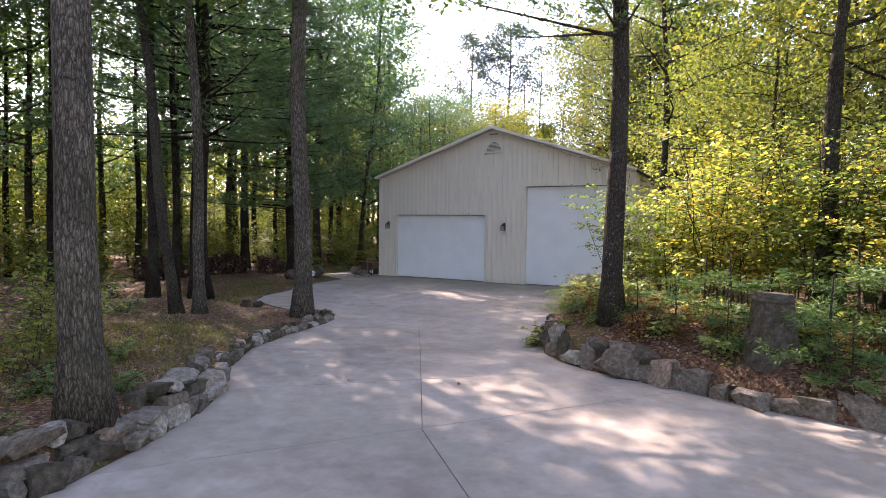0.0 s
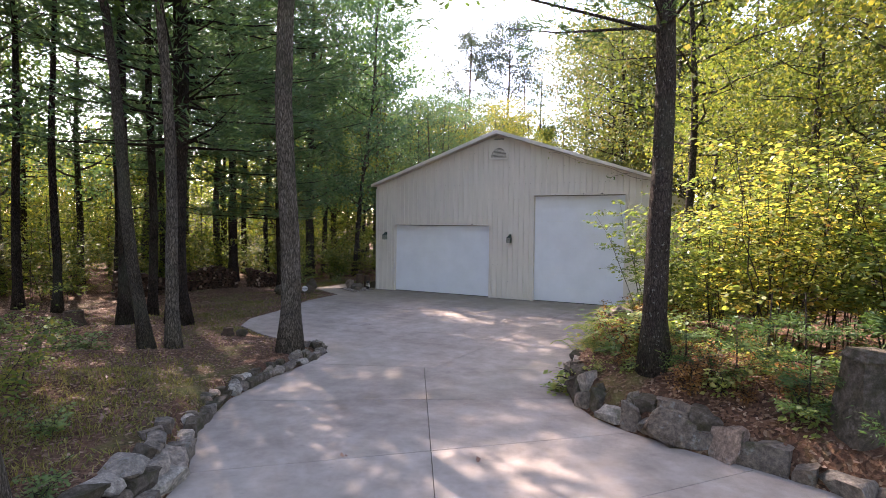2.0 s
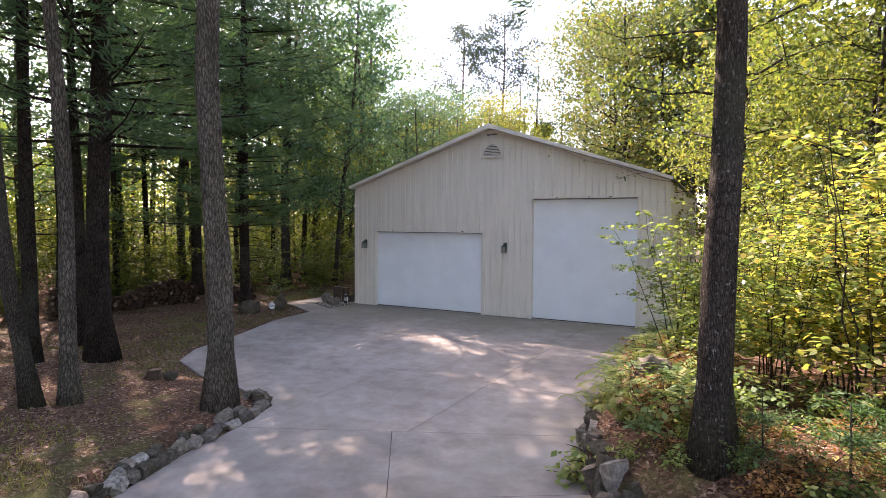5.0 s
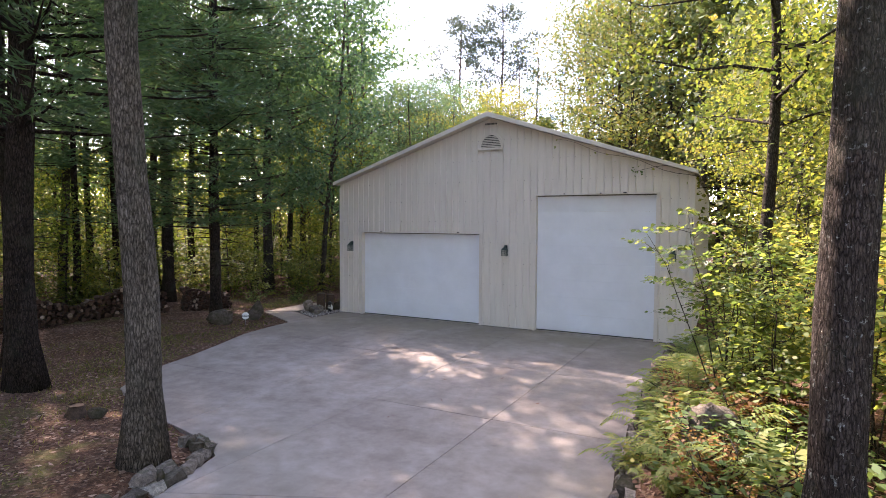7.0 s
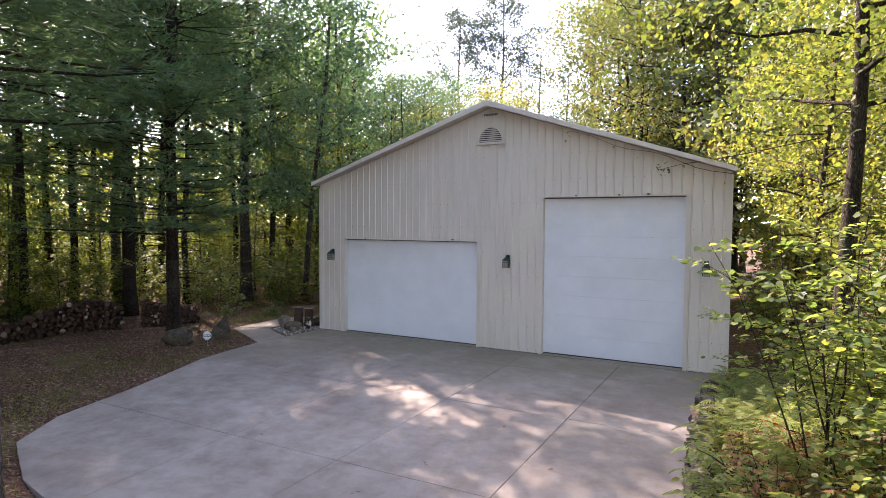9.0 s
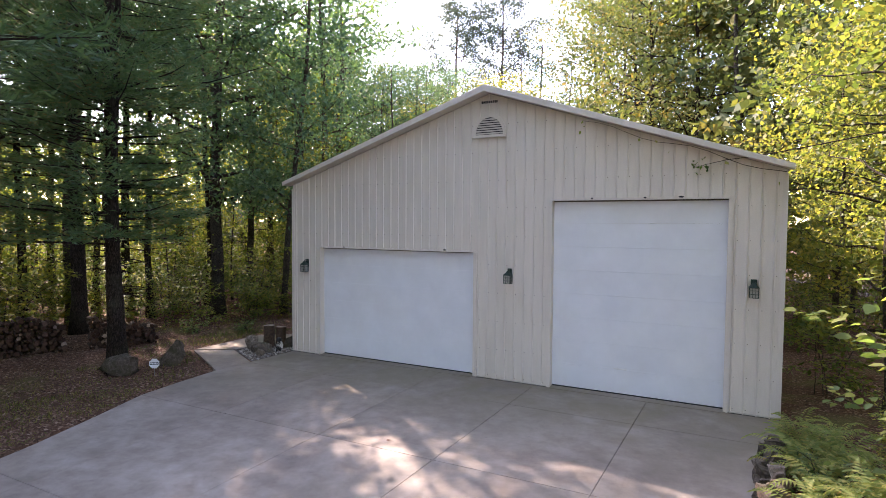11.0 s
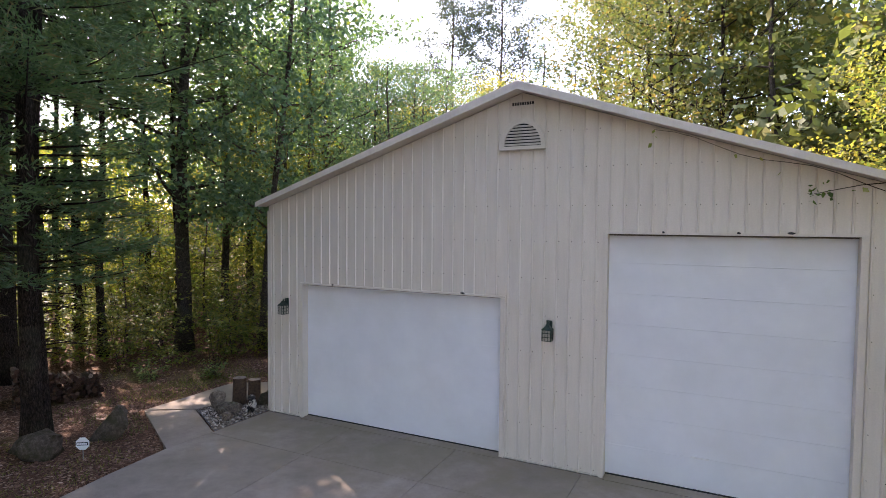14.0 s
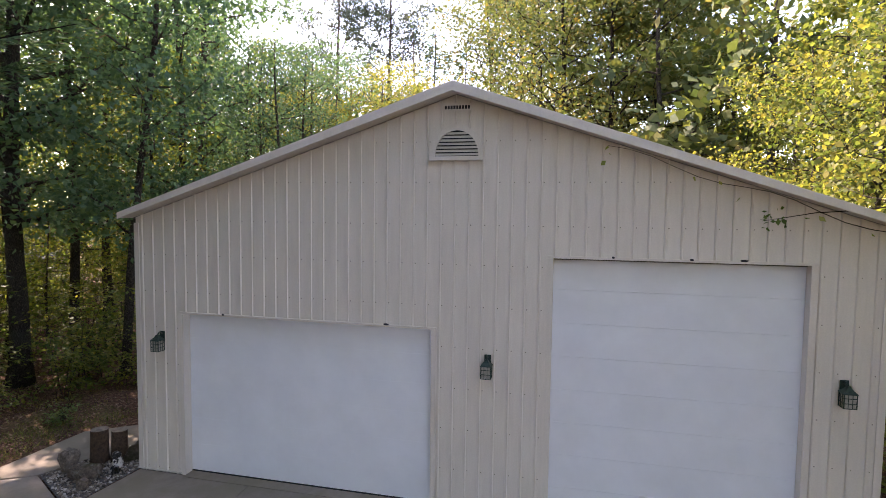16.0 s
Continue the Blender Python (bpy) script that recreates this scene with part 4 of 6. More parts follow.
def sapling(name, seed, H, wide, stems, leaves, size, leafmat, label, bark, category="shrub", low=0.25, clump=0.2, lean=(0, 0), oval=False, twigs=9):
    """Slender stems with level side twigs, the leaves set in two rows along each twig."""
    rng = np.random.default_rng(seed)
    root = tagged(empty(name), label, category)
    start, ends = [], []
    v, f = [], []
    for i in range(stems):
        az = i * 2.4 + rng.uniform(0, 1)
        hh = H * rng.uniform(0.65, 1.05)
        out = wide * rng.uniform(0.15, 0.75)
        b0 = Vector((rng.normal(0, 0.10 * wide), rng.normal(0, 0.10 * wide), -0.1))
        path = [b0 + Vector((math.cos(az) * out * t ** 1.4 + lean[0] * hh * t, math.sin(az) * out * t ** 1.4 + lean[1] * hh * t, hh * t)) + Vector((rng.normal(0, 0.03), rng.normal(0, 0.03), 0)) * hh * 0.3 for t in np.linspace(0, 1, 6)]
        tube(v, f, path, [0.0095 * hh / 3 * (1.1 - t) + 0.003 for t in np.linspace(0, 1, 6)], 5, cap=False)
        for k in range(twigs):
            t = low + (1 - low) * (k + rng.uniform()) / twigs
            i0 = min(int(t * 5), 4)
            p = path[i0].lerp(path[i0 + 1], t * 5 - i0)
            a2 = rng.uniform(0, 6.283)
            L = wide * rng.uniform(0.3, 0.85) * (1.15 - 0.6 * t)
            e = p + Vector((math.cos(a2), math.sin(a2), rng.uniform(-0.08, 0.35))) * L
            tube(v, f, [p, (p + e) / 2 + Vector((0, 0, 0.06 * L)), e], [0.007, 0.005, 0.002], 3, cap=False)
            start.append(tuple(p))
            ends.append(tuple(e))
    add_mesh("stem", v, f, bark, root, smooth=True)["kind"] = "stuff"
    S, E = np.array(start), np.array(ends)
    reach = np.linalg.norm(E - S, axis=1)
    pick = rng.choice(len(S), leaves, p=reach / reach.sum())
    t = rng.uniform(0.12, 1.05, leaves)[:, None]
    D = unit(E[pick] - S[pick])
    side = unit(np.cross(D, np.array([0, 0, 1.0]))) * np.where(rng.uniform(size=(leaves, 1)) < 0.5, -1, 1)
    pos = S[pick] + (E[pick] - S[pick]) * t + side * np.abs(rng.normal(size=(leaves, 1))) * clump * 0.8 + rng.normal(size=(leaves, 3)) * clump * np.array([0.25, 0.25, 0.3])
    pos[:, 2] += 0.2 * reach[pick] * t[:, 0] * (1 - t[:, 0])
    if oval:
        me = quads_mesh("foliage", leaf_ovals(pos, D * 0.7 + side, size, rng, 0.5), 6, leafmat)
    else:
        me = quads_mesh("foliage", leaf_quads(pos, size, rng, 0.3, 0.62, 0.6, D * 0.5 + side * 0.7), 4, leafmat)
    shared("foliage", me, root)
    return root


def put(ob, x, y, turn=0.0, scale=1.0, dz=0.0, tilt=(0, 0)):
    ob.matrix_basis = pose(x, y, gz(x, y) + dz, tilt[0], tilt[1], turn) @ Matrix.Scale(scale, 4)
    return ob


def more(ob, x, y, turn=0.0, scale=1.0, dz=0.0, tilt=(0, 0), label=""):
    keep = ob.scale.copy()
    ob.scale = (1, 1, 1)
    c = copy_thing(ob, pose(x, y, gz(x, y) + dz, tilt[0], tilt[1], turn) @ Matrix.Scale(scale, 4))
    ob.scale = keep
    if label:
        c["label"] = label
    return c


# trees that stand by the drive
put(broadleaf("oak_tree", 11, 17, 6.6, 4.2, 24, 9000, 0.19, 0.215, M_BARK_OAK, L_OAK, "tall grey-barked oak with lichen beside the stone edging", lean=(-0.03, -0.016)), 9.6, -19.45, 0)
put(broadleaf("oak_tree", 12, 22, 7.8, 6.8, 38, 22000, 0.20, 0.225, M_BARK_OAK, L_OAK, "tall oak with furrowed grey bark at the stone bed"), 6.05, -12.2, 40)
put(pine("white_pine_tree", 13, 18, 5.35, 3.4, 22000, 0.185, M_BARK_SPOT, L_NEEDLE_LIT, "tall dark-barked pine with lichen spots on the rocky bank", 0.17, False, (-0.004, 0.0), 4), 13.73, -12.15, 0)
put(broadleaf("oak_tree", 14, 18, 7.6, 4.0, 22, 9000, 0.19, 0.13, M_BARK_THIN, L_OAK, "slim leaning forest tree with dark bark", lean=(-0.115, -0.06)), 3.35, -13.75, 0)
put(broadleaf("oak_tree", 15, 18, 7.8, 4.0, 22, 9000, 0.19, 0.135, M_BARK_OAK, L_OAK, "slim straight forest tree with pale grey bark", lean=(-0.026, -0.014)), 3.6, -13.3, 0)
put(pine("white_pine_tree", 16, 22, 5.2, 4.8, 28000, 0.27, M_BARK_PINE, L_NEEDLE, "stout dark pine standing in the brown needle litter", 0.26, per=7), 0.72, -11.0, 0)
put(pine("white_pine_tree", 17, 19.5, 3.3, 4.2, 60000, 0.17, M_BARK_PINE, L_NEEDLE, "dark pine with low drooping boughs beside the boulders", 0.185, per=8, short=radians(55)), -2.2, -3.9, 0)
put(pine("white_pine_tree", 18, 15, 3.6, 3.0, 16000, 0.14, M_BARK_PINE, L_NEEDLE, "slender dark pine close beside a larger one", 0.19, short=radians(-70)), -2.65, -3.5, 120)
put(broadleaf("poplar_tree", 19, 20.5, 4.2, 4.2, 40, 18000, 0.19, 0.24, M_BARK_THIN, L_BLUE, "tall poplar with blue-green leaves beside the garage", lean=(0.02, 0.0)), -7.0, 3.3, 0)
put(broadleaf("poplar_tree", 20, 16.5, 3.4, 3.4, 28, 10000, 0.18, 0.13, M_BARK_THIN, L_BLUE, "leaning young poplar near the garage wall", lean=(0.10, 0.02)), -4.9, 4.8, 0)
put(broadleaf("maple_tree", 21, 13, 4.6, 3.8, 26, 9500, 0.115, 0.13, M_BARK_THIN, L_YELLOW, "grey-trunked maple with bare reaching limbs and yellow leaves", rise=0.35), 13.65, -4.7, 0)
put(broadleaf("maple_tree", 22, 14, 5.0, 3.2, 20, 6500, 0.125, 0.12, M_BARK_THIN, L_YELLOW, "slender forked maple behind the sunlit bushes", lean=(0.06, 0.0)), 17.1, -10.7, 0)
put(broadleaf("maple_tree", 23, 13, 4.8, 2.8, 18, 5500, 0.125, 0.10, M_BARK_THIN, L_YELLOW, "slender forked maple behind the sunlit bushes", lean=(-0.03, 0.04)), 17.45, -10.55, 0)

# woods: prototypes, then copies
pro_pine = [pine("white_pine_tree", 30 + k, 18, 5.5 + k, 3.6, 6600, 0.18, M_BARK_PINE, L_NEEDLE, "dark pine in the shaded wood", 0.35) for k in range(2)]
pro_slim = [pine("white_pine_tree", 34 + k, 18, 9.5 + k, 3.8, 5000, 0.15, M_BARK_PINE, L_NEEDLE, "slim dark pine trunk rising to a high thin crown", 0.36) for k in range(2)]
pro_oak = [broadleaf("oak_tree", 40 + k, 17, 6.4, 3.6, 24, 6500, 0.19, 0.15, M_BARK_PINE, L_OAK, "dark-leaved tree in the shaded wood") for k in range(2)]
pro_blue = [broadleaf("poplar_tree", 45 + k, 18, 3.6, 3.8, 24, 4600, 0.185, 0.16, M_BARK_THIN, L_BLUE, "tall poplar with blue-green leaves") for k in range(2)]
pro_yel = [broadleaf("maple_tree", 50 + k, 11, 1.8, 3.0, 26, 6000, 0.143, 0.10, M_BARK_THIN, L_YELLOW, "yellow-green maple turning in autumn", clump=0.42, rise=0.35) for k in range(3)]
pro_gold = [broadleaf("maple_tree", 55 + k, 15, 3.6, 3.9, 26, 5000, 0.165, 0.15, M_BARK_THIN, L_GOLD, "olive and gold autumn tree in the wood") for k in range(2)]
pro_far = [broadleaf("maple_tree", 60 + k, 14, 1.4, 3.8, 9, 1400, 0.42, 0.14, M_BARK_THIN, m, "distant autumn tree in the wood", sides=4, twigs=1) for k, m in enumerate((L_YELLOW, L_GOLD, L_BLUE, L_UNDER))]
pro_edge = [broadleaf("maple_tree", 65 + k, 13, 0.8, 4.2, 9, 1000, 0.62, 0.14, M_BARK_THIN, m, "distant tree that closes the wood", sides=4, twigs=1, clump=0.9) for k, m in enumerate((L_UNDER, L_GOLD))]
pro_under = [sapling("sapling", 70 + k, 2.6, 1.5, 4, 850, 0.13, L_UNDER, "leafy green and yellow undergrowth sapling", M_BARK_THIN, low=0.12, clump=0.2, twigs=7) for k in range(3)]
pro_mid = [broadleaf("maple_sapling", 75 + k, 6.2, 0.9, 2.1, 18, 1800, 0.145, 0.045, M_BARK_THIN, L_UNDER, "young lime and yellow maple under the tall trees", clump=0.32, rise=0.25, sides=6, twigs=2) for k in range(3)]
pro_bush = [sapling("hazel_bush", 80 + k, 3.4, 1.5, 7, 2900, 0.092, L_BUSH, "sunlit lime and yellow hazel bush on the bank", M_BARK_THIN, low=0.22, clump=0.13, oval=True, twigs=12) for k in range(3)]

rs = np.random.default_rng(5)
taken = [(9.5, -19.5), (6.05, -12.2), (13.8, -12.1), (3.35, -13.75), (3.5, -13.3), (0.72, -11.0), (-2.2, -3.9), (-7.0, 3.3), (-4.9, 4.8), (13.9, -4.7), (17.2, -10.6)]


def free(x, y, gap):
    return all((x - a) ** 2 + (y - b) ** 2 > gap * gap for a, b in taken)


used = set()


def plant(pool, x, y, turn, scale, label=""):
    ob = pool[int(rs.integers(len(pool)))]
    ob = next((o for o in pool if o.name not in used), ob)
    taken.append((x, y))
    away, bearing = math.hypot(x - 13, y + 17), math.degrees(math.atan2(13 - x, y + 17))
    if y > 3 and 16.0 < bearing < 33.0:  # low growth under the open sky behind the garage
        scale = min(scale, (3.6 + 0.26 * away) / max(v.co.z for v in ob.children[0].data.vertices))
    if ob.name not in used:
        used.add(ob.name)
        return put(ob, x, y, turn, scale)
    return more(ob, x, y, turn, scale, label=label)


# slim trunks that stand clear at the wood's edge
for x, y, sc in ((0.0, -12.15, 1.05), (-1.7, -10.15, 0.95), (-4.4, -11.6, 0.9), (-5.9, -12.0, 0.95), (-11.0, 2.2, 1.1), (-12.4, 1.7, 0.9), (-10.2, 5.6, 0.95), (-13.6, 3.0, 0.9), (-15.3, 1.6, 1.0), (-18.5, 2.5, 1.05), (-9.6, -4.2, 0.95), (-8.4, 1.4, 0.85)):
    plant(pro_slim, x, y, rs.uniform(0, 360), sc)
for x, y, sc in ((-12.8, -14.2, 1.05), (-9.4, -15.8, 1.0), (-7.2, -18.5, 1.1)):
    plant(pro_oak, x, y, rs.uniform(0, 360), sc)
# shaded wood on the sunny side
count = 0
while count < 31:
    x, y = rs.uniform(-15, 6), rs.uniform(-26, 22)
    if (x > -8.0 and -13.5 < y < 7.5) or (x > -1.2 and y > -5) or (x > -4.5 and y < -11) or not free(x, y, 2.4) or (x < -4 and abs(y + 14.6 - 0.716 * (6 - x)) < 1.2) or (x < -3 and abs(y + 14.4 + 0.53 * x) < 1.2):
        continue
    kind = rs.uniform()
    pool = pro_pine if kind < 0.45 else (pro_oak if kind < 0.78 else pro_blue)
    if y > 6:
        pool = pro_blue if kind < 0.6 else pro_yel
    plant(pool, x, y, rs.uniform(0, 360), rs.uniform(0.84, 0.98) if y > 5.5 else rs.uniform(0.95, 1.25))
    count += 1
for x, y, sc in ((-9.3, -6.6, 0.85), (-11.6, -1.4, 0.85)):
    plant(pro_pine, x, y, rs.uniform(0, 360), sc)
for x, y, sc in ((-8.6, 6.6, 1.0), (-6.4, 9.2, 1.05), (-10.8, 10.2, 1.05), (-4.4, 11.5, 0.95), (-9.0, 14.0, 1.1), (-5.2, 17.5, 1.0)):
    plant(pro_blue, x, y, rs.uniform(0, 360), sc)
# young trees and undergrowth there
count = 0
while count < 46:
    x, y = rs.uniform(-24, -8.5), rs.uniform(-20, 12)
    if not free(x, y, 1.0) or math.hypot(x + 21, y - 12) < 5.5:
        continue
    plant(pro_mid, x, y, rs.uniform(0, 360), rs.uniform(0.6, 1.0) + (0.3 if x < -15 else 0.0))
    count += 1
count = 0
while count < 92:
    x, y = rs.uniform(-22, 1), rs.uniform(-19, 15)
    if (x > -7.9 and -14.5 < y < 3.0) or (x > -1.0 and y > -3) or (x > -3.2 and y < 6) or not free(x, y, 0.8):
        continue
    plant(pro_under, x, y, rs.uniform(0, 360), rs.uniform(0.7, 1.4))
    count += 1
for x, y, sc in ((7.3, -18.9, 0.62), (6.5, -18.2, 0.7), (7.9, -20.4, 0.6), (5.6, -17.4, 0.6), (6.3, -20.2, 0.8), (8.2, -21.6, 0.7)):
    plant(pro_under, x, y, rs.uniform(0, 360), sc)
# bank beside the drive
hero = sapling("hazel_bush", 85, 3.9, 1.7, 6, 1500, 0.105, L_BUSH, "arching hazel bush with lime leaves leaning over the drive", M_BARK_THIN, low=0.36, clump=0.09, lean=(-0.12, 0.0), oval=True, twigs=9)
put(hero, 13.15, -7.8, 20, 0.86)
taken.append((12.75, -7.8))
for x, y, s in ((13.5, -8.9, 0.85), (14.4, -9.6, 1.0), (15.4, -10.6, 1.1), (13.5, -6.6, 0.7), (14.6, -7.6, 0.95), (16.2, -9.6, 1.2), (15.6, -8.4, 1.3), (13.3, -5.2, 0.55),
                (14.6, -5.8, 0.7), (17.3, -11.2, 1.1), (18.2, -12.2, 1.0), (16.9, -7.6, 1.3), (13.4, -2.6, 0.4), (14.3, -3.4, 0.5), (18.4, -9.5, 1.2), (15.8, -5.2, 0.75), (19.6, -11.4, 1.1),
                (17.4, -9.0, 1.2), (19.4, -10.2, 1.2), (20.8, -12.6, 1.0)):
    plant(pro_bush, x, y, rs.uniform(0, 360), s)
# wood behind the bank
count = 0
while count < 37:
    x, y = rs.uniform(15.5, 40), rs.uniform(-13.5, 24)
    if (x < 17.5 and y < 0) or not free(x, y, 2.5) or (y < -11 and x < 24):
        continue
    kind = rs.uniform()
    pool = pro_yel if kind < 0.55 else pro_gold
    turn, scale = rs.uniform(0, 360), rs.uniform(0.85, 1.2)
    count += 1
    if x < 28:
        plant(pool, x, y, turn, scale)
for x, y in ((14.2, 1.5), (15.2, 5.0), (14.4, 9.0), (15.5, 13.0), (17.0, -1.5), (16.6, -4.0)):
    plant(pro_yel, x, y, rs.uniform(0, 360), rs.uniform(0.8, 1.0))
# behind the garage
pro_back = [broadleaf("oak_tree", 150 + k, 15, 3.6, 4.2, 30, 8000, 0.178, 0.17, M_BARK_PINE, L_GOLD, "olive-leaved oak with dark spreading limbs behind the garage", twigs=4) for k in range(2)]
pro_low = [broadleaf("birch_tree", 155 + k, 11, 0.9, 3.0, 26, 5400, 0.14, 0.10, M_BARK_THIN, L_YELLOW, "fine-leaved yellow-green birch behind the garage", twigs=4) for k in range(2)]
for x, y, s in ((7.1, 22.4, 1.3), (9.6, 21.6, 1.25), (12.5, 24.0, 1.2), (11.0, 28.0, 1.35), (5.6, 26.5, 1.3), (7.4, 30.0, 1.4), (0.9, 36.5, 1.55), (3.6, 35.0, 1.5), (4.2, 40.0, 1.6)):
    plant(pro_back, x, y, rs.uniform(0, 360), s)
for x, y, s in ((-10.2, 22.0, 1.15), (-7.4, 20.5, 1.12), (-5.2, 22.5, 1.2), (-2.8, 20.8, 1.16), (-8.8, 25.5, 1.25), (-4.0, 26.0, 1.3), (-0.6, 23.0, 1.15)):
    plant(pro_low, x, y, rs.uniform(0, 360), s)


def view_angle(x, y):
    return math.degrees(math.atan2(-(x - 15.8), y + 22.8))


count = 0
while count < 26:
    x, y = rs.uniform(-45, 30), rs.uniform(26, 60)
    if not free(x, y, 3.2):
        continue
    low = 16 < view_angle(x, y) < 31.5
    dist = math.hypot(x - 15.8, y + 22.8)
    plant(pro_far, x, y, rs.uniform(0, 360), 0.235 * dist / 14 * rs.uniform(0.88, 1.02) if low else rs.uniform(1.05, 1.35))
    count += 1
count = 0
while count < 40:
    x, y = rs.uniform(-38, -22), rs.uniform(-34, 24)
    if not free(x, y, 2.0) or math.hypot(x + 21, y - 12) < 6:
        continue
    plant([pro_far[0], pro_far[3]], x, y, rs.uniform(0, 360), rs.uniform(0.45, 0.75))
    count += 1
airy = broadleaf("poplar_tree", 91, 25, 11.5, 4.0, 34, 11000, 0.21, 0.26, M_BARK_PINE, L_AIRY, "tall airy poplar far behind the garage", clump=0.42, twigs=5, rise=0.9)
put(airy, -12.3, 36.5)
more(airy, -7.8, 37.0, 130, 1.04)
bare = broadleaf("dead_tree", 93, 19, 9.0, 3.0, 16, 30, 0.12, 0.16, M_BARK_THIN, L_GOLD, "thin dead tree with bare upright twigs", twigs=5, rise=1.6)
put(bare, -4.2, 32.0)
spruce = pine("spruce_tree", 92, 19.0, 3.0, 3.2, 5200, 0.2, M_BARK_PINE, L_NEEDLE, "dark pointed spruce behind the garage", 0.4, False)
put(spruce, -2.9, 33.5)
more(spruce, -0.8, 35.0, 80, 0.93)
# more trees and undergrowth that close the wood
r2 = np.random.default_rng(17)
for x, y, k, sc in ((-13.4, 6.6, 1, 0.95), (-14.2, -1.0, 0, 0.95), (-15.8, -7.2, 0, 0.95), (-12.5, -10.5, 1, 0.9)):
    more((pro_oak if k else pro_pine)[k], x, y, r2.uniform(0, 360), sc)
for k in range(9):
    more(pro_mid[k % 3], r2.uniform(-17.5, -12.0), 0.5 + 1.3 * k + r2.uniform(-0.5, 0.5), r2.uniform(0, 360), r2.uniform(0.6, 0.85))
for k in range(14):
    more(pro_under[k % 3], r2.uniform(-10.5, -7.8), -11.5 + 0.8 * k + r2.uniform(-0.3, 0.3), r2.uniform(0, 360), r2.uniform(0.55, 0.85))
for x, y, sc in ((-6.6, 0.6, 0.9), (-5.7, 1.6, 0.8), (-7.2, 2.2, 1.1), (-4.9, 2.9, 0.95), (-5.6, 4.2, 1.2), (-3.6, 5.2, 1.1), (-3.9, 3.9, 0.8), (-6.6, 5.6, 1.3), (-2.4, 6.8, 1.2), (-7.9, 0.4, 1.1), (-1.6, 5.0, 0.8)):
    more(pro_under[int(r2.integers(3))], x, y, r2.uniform(0, 360), sc)
pro_wall = [broadleaf("oak_tree", 97 + k, 20, 7.5, 4.6, 24, 2500, 0.45, 0.2, M_BARK_PINE, m, "tall dense dark tree deep in the wood", sides=5, twigs=2, clump=0.8) for k, m in enumerate((L_OAK, L_BLUE))]
spots = [(-15.5, 20.5), (-21.5, 29.5), (-20.0, 21.5), (-26.0, 34.0), (-24.5, 25.5), (-30.5, 28.0), (-29.0, 20.5)]
for k, (x, y) in enumerate(spots):
    if k < 2:
        put(pro_wall[k], x, y, 40 * k)
    else:
        more(pro_wall[k % 2], x, y, r2.uniform(0, 360), r2.uniform(0.9, 1.15))
for k in range(23):
    more(pro_under[k % 3], r2.uniform(-24, -18), -26 + 1.8 * k, r2.uniform(0, 360), r2.uniform(1.7, 2.3))
for x, y, k, sc in ((19.0, -6.0, 0, 0.85), (21.5, -3.0, 1, 0.95), (23.5, -8.0, 0, 0.9), (20.0, 1.5, 1, 0.95), (25.5, -4.0, 0, 1.0), (22.5, -11.5, 1, 0.75)):
    more(pro_gold[k], x, y, r2.uniform(0, 360), sc)
for k in range(16):
    more(pro_far[(1, 1, 0)[k % 3]], 12.5 + 4.2 * (k % 4) + r2.uniform(-1, 1), 18 + 5.5 * (k // 4) + r2.uniform(-1.5, 1.5), r2.uniform(0, 360), r2.uniform(1.15, 1.45))
put(pro_edge[0], -44.0, -20.0)
put(pro_edge[1], 30.0, 2.0)
for k in range(24):
    more(pro_edge[0], -40.0 - 5.0 * (k % 2) + r2.uniform(-1, 1), -44 + 3.4 * k, r2.uniform(0, 360), r2.uniform(0.75, 1.0))
for k in range(12):
    more(pro_edge[0], r2.uniform(-36, -18), 20 + 1.8 * k, r2.uniform(0, 360), r2.uniform(0.55, 0.8))
for k in range(6):
    more(pro_edge[1], 28.0 + r2.uniform(-2, 2), -8 + 5 * k, r2.uniform(0, 360), r2.uniform(1.1, 1.4))
# added pine: its crown, above the view, keeps sun off the lower drive
high = pine("white_pine_tree", 95, 25, 13.5, 3.0, 8000, 0.22, M_BARK_PINE, L_NEEDLE, "very tall bare-trunked pine, added so its crown shades the drive", 0.34)
put(high, -7.6, -1.7, 0)
for k in range(16):
    more(pro_under[k % 3], r2.uniform(13.2, 19), 1.0 + 1.3 * k + r2.uniform(-0.6, 0.6), r2.uniform(0, 360), r2.uniform(0.7, 1.2))
# unseen trees behind the camera, added to dim the sky light on the drive
for k in range(17):
    a = radians(-75 + 10 * k + r2.uniform(-4, 4))
    more(pro_edge[k % 2], 14 + 20 * math.sin(a) * 1.1, -22 - 17 * math.cos(a), r2.uniform(0, 360), r2.uniform(0.95, 1.2))


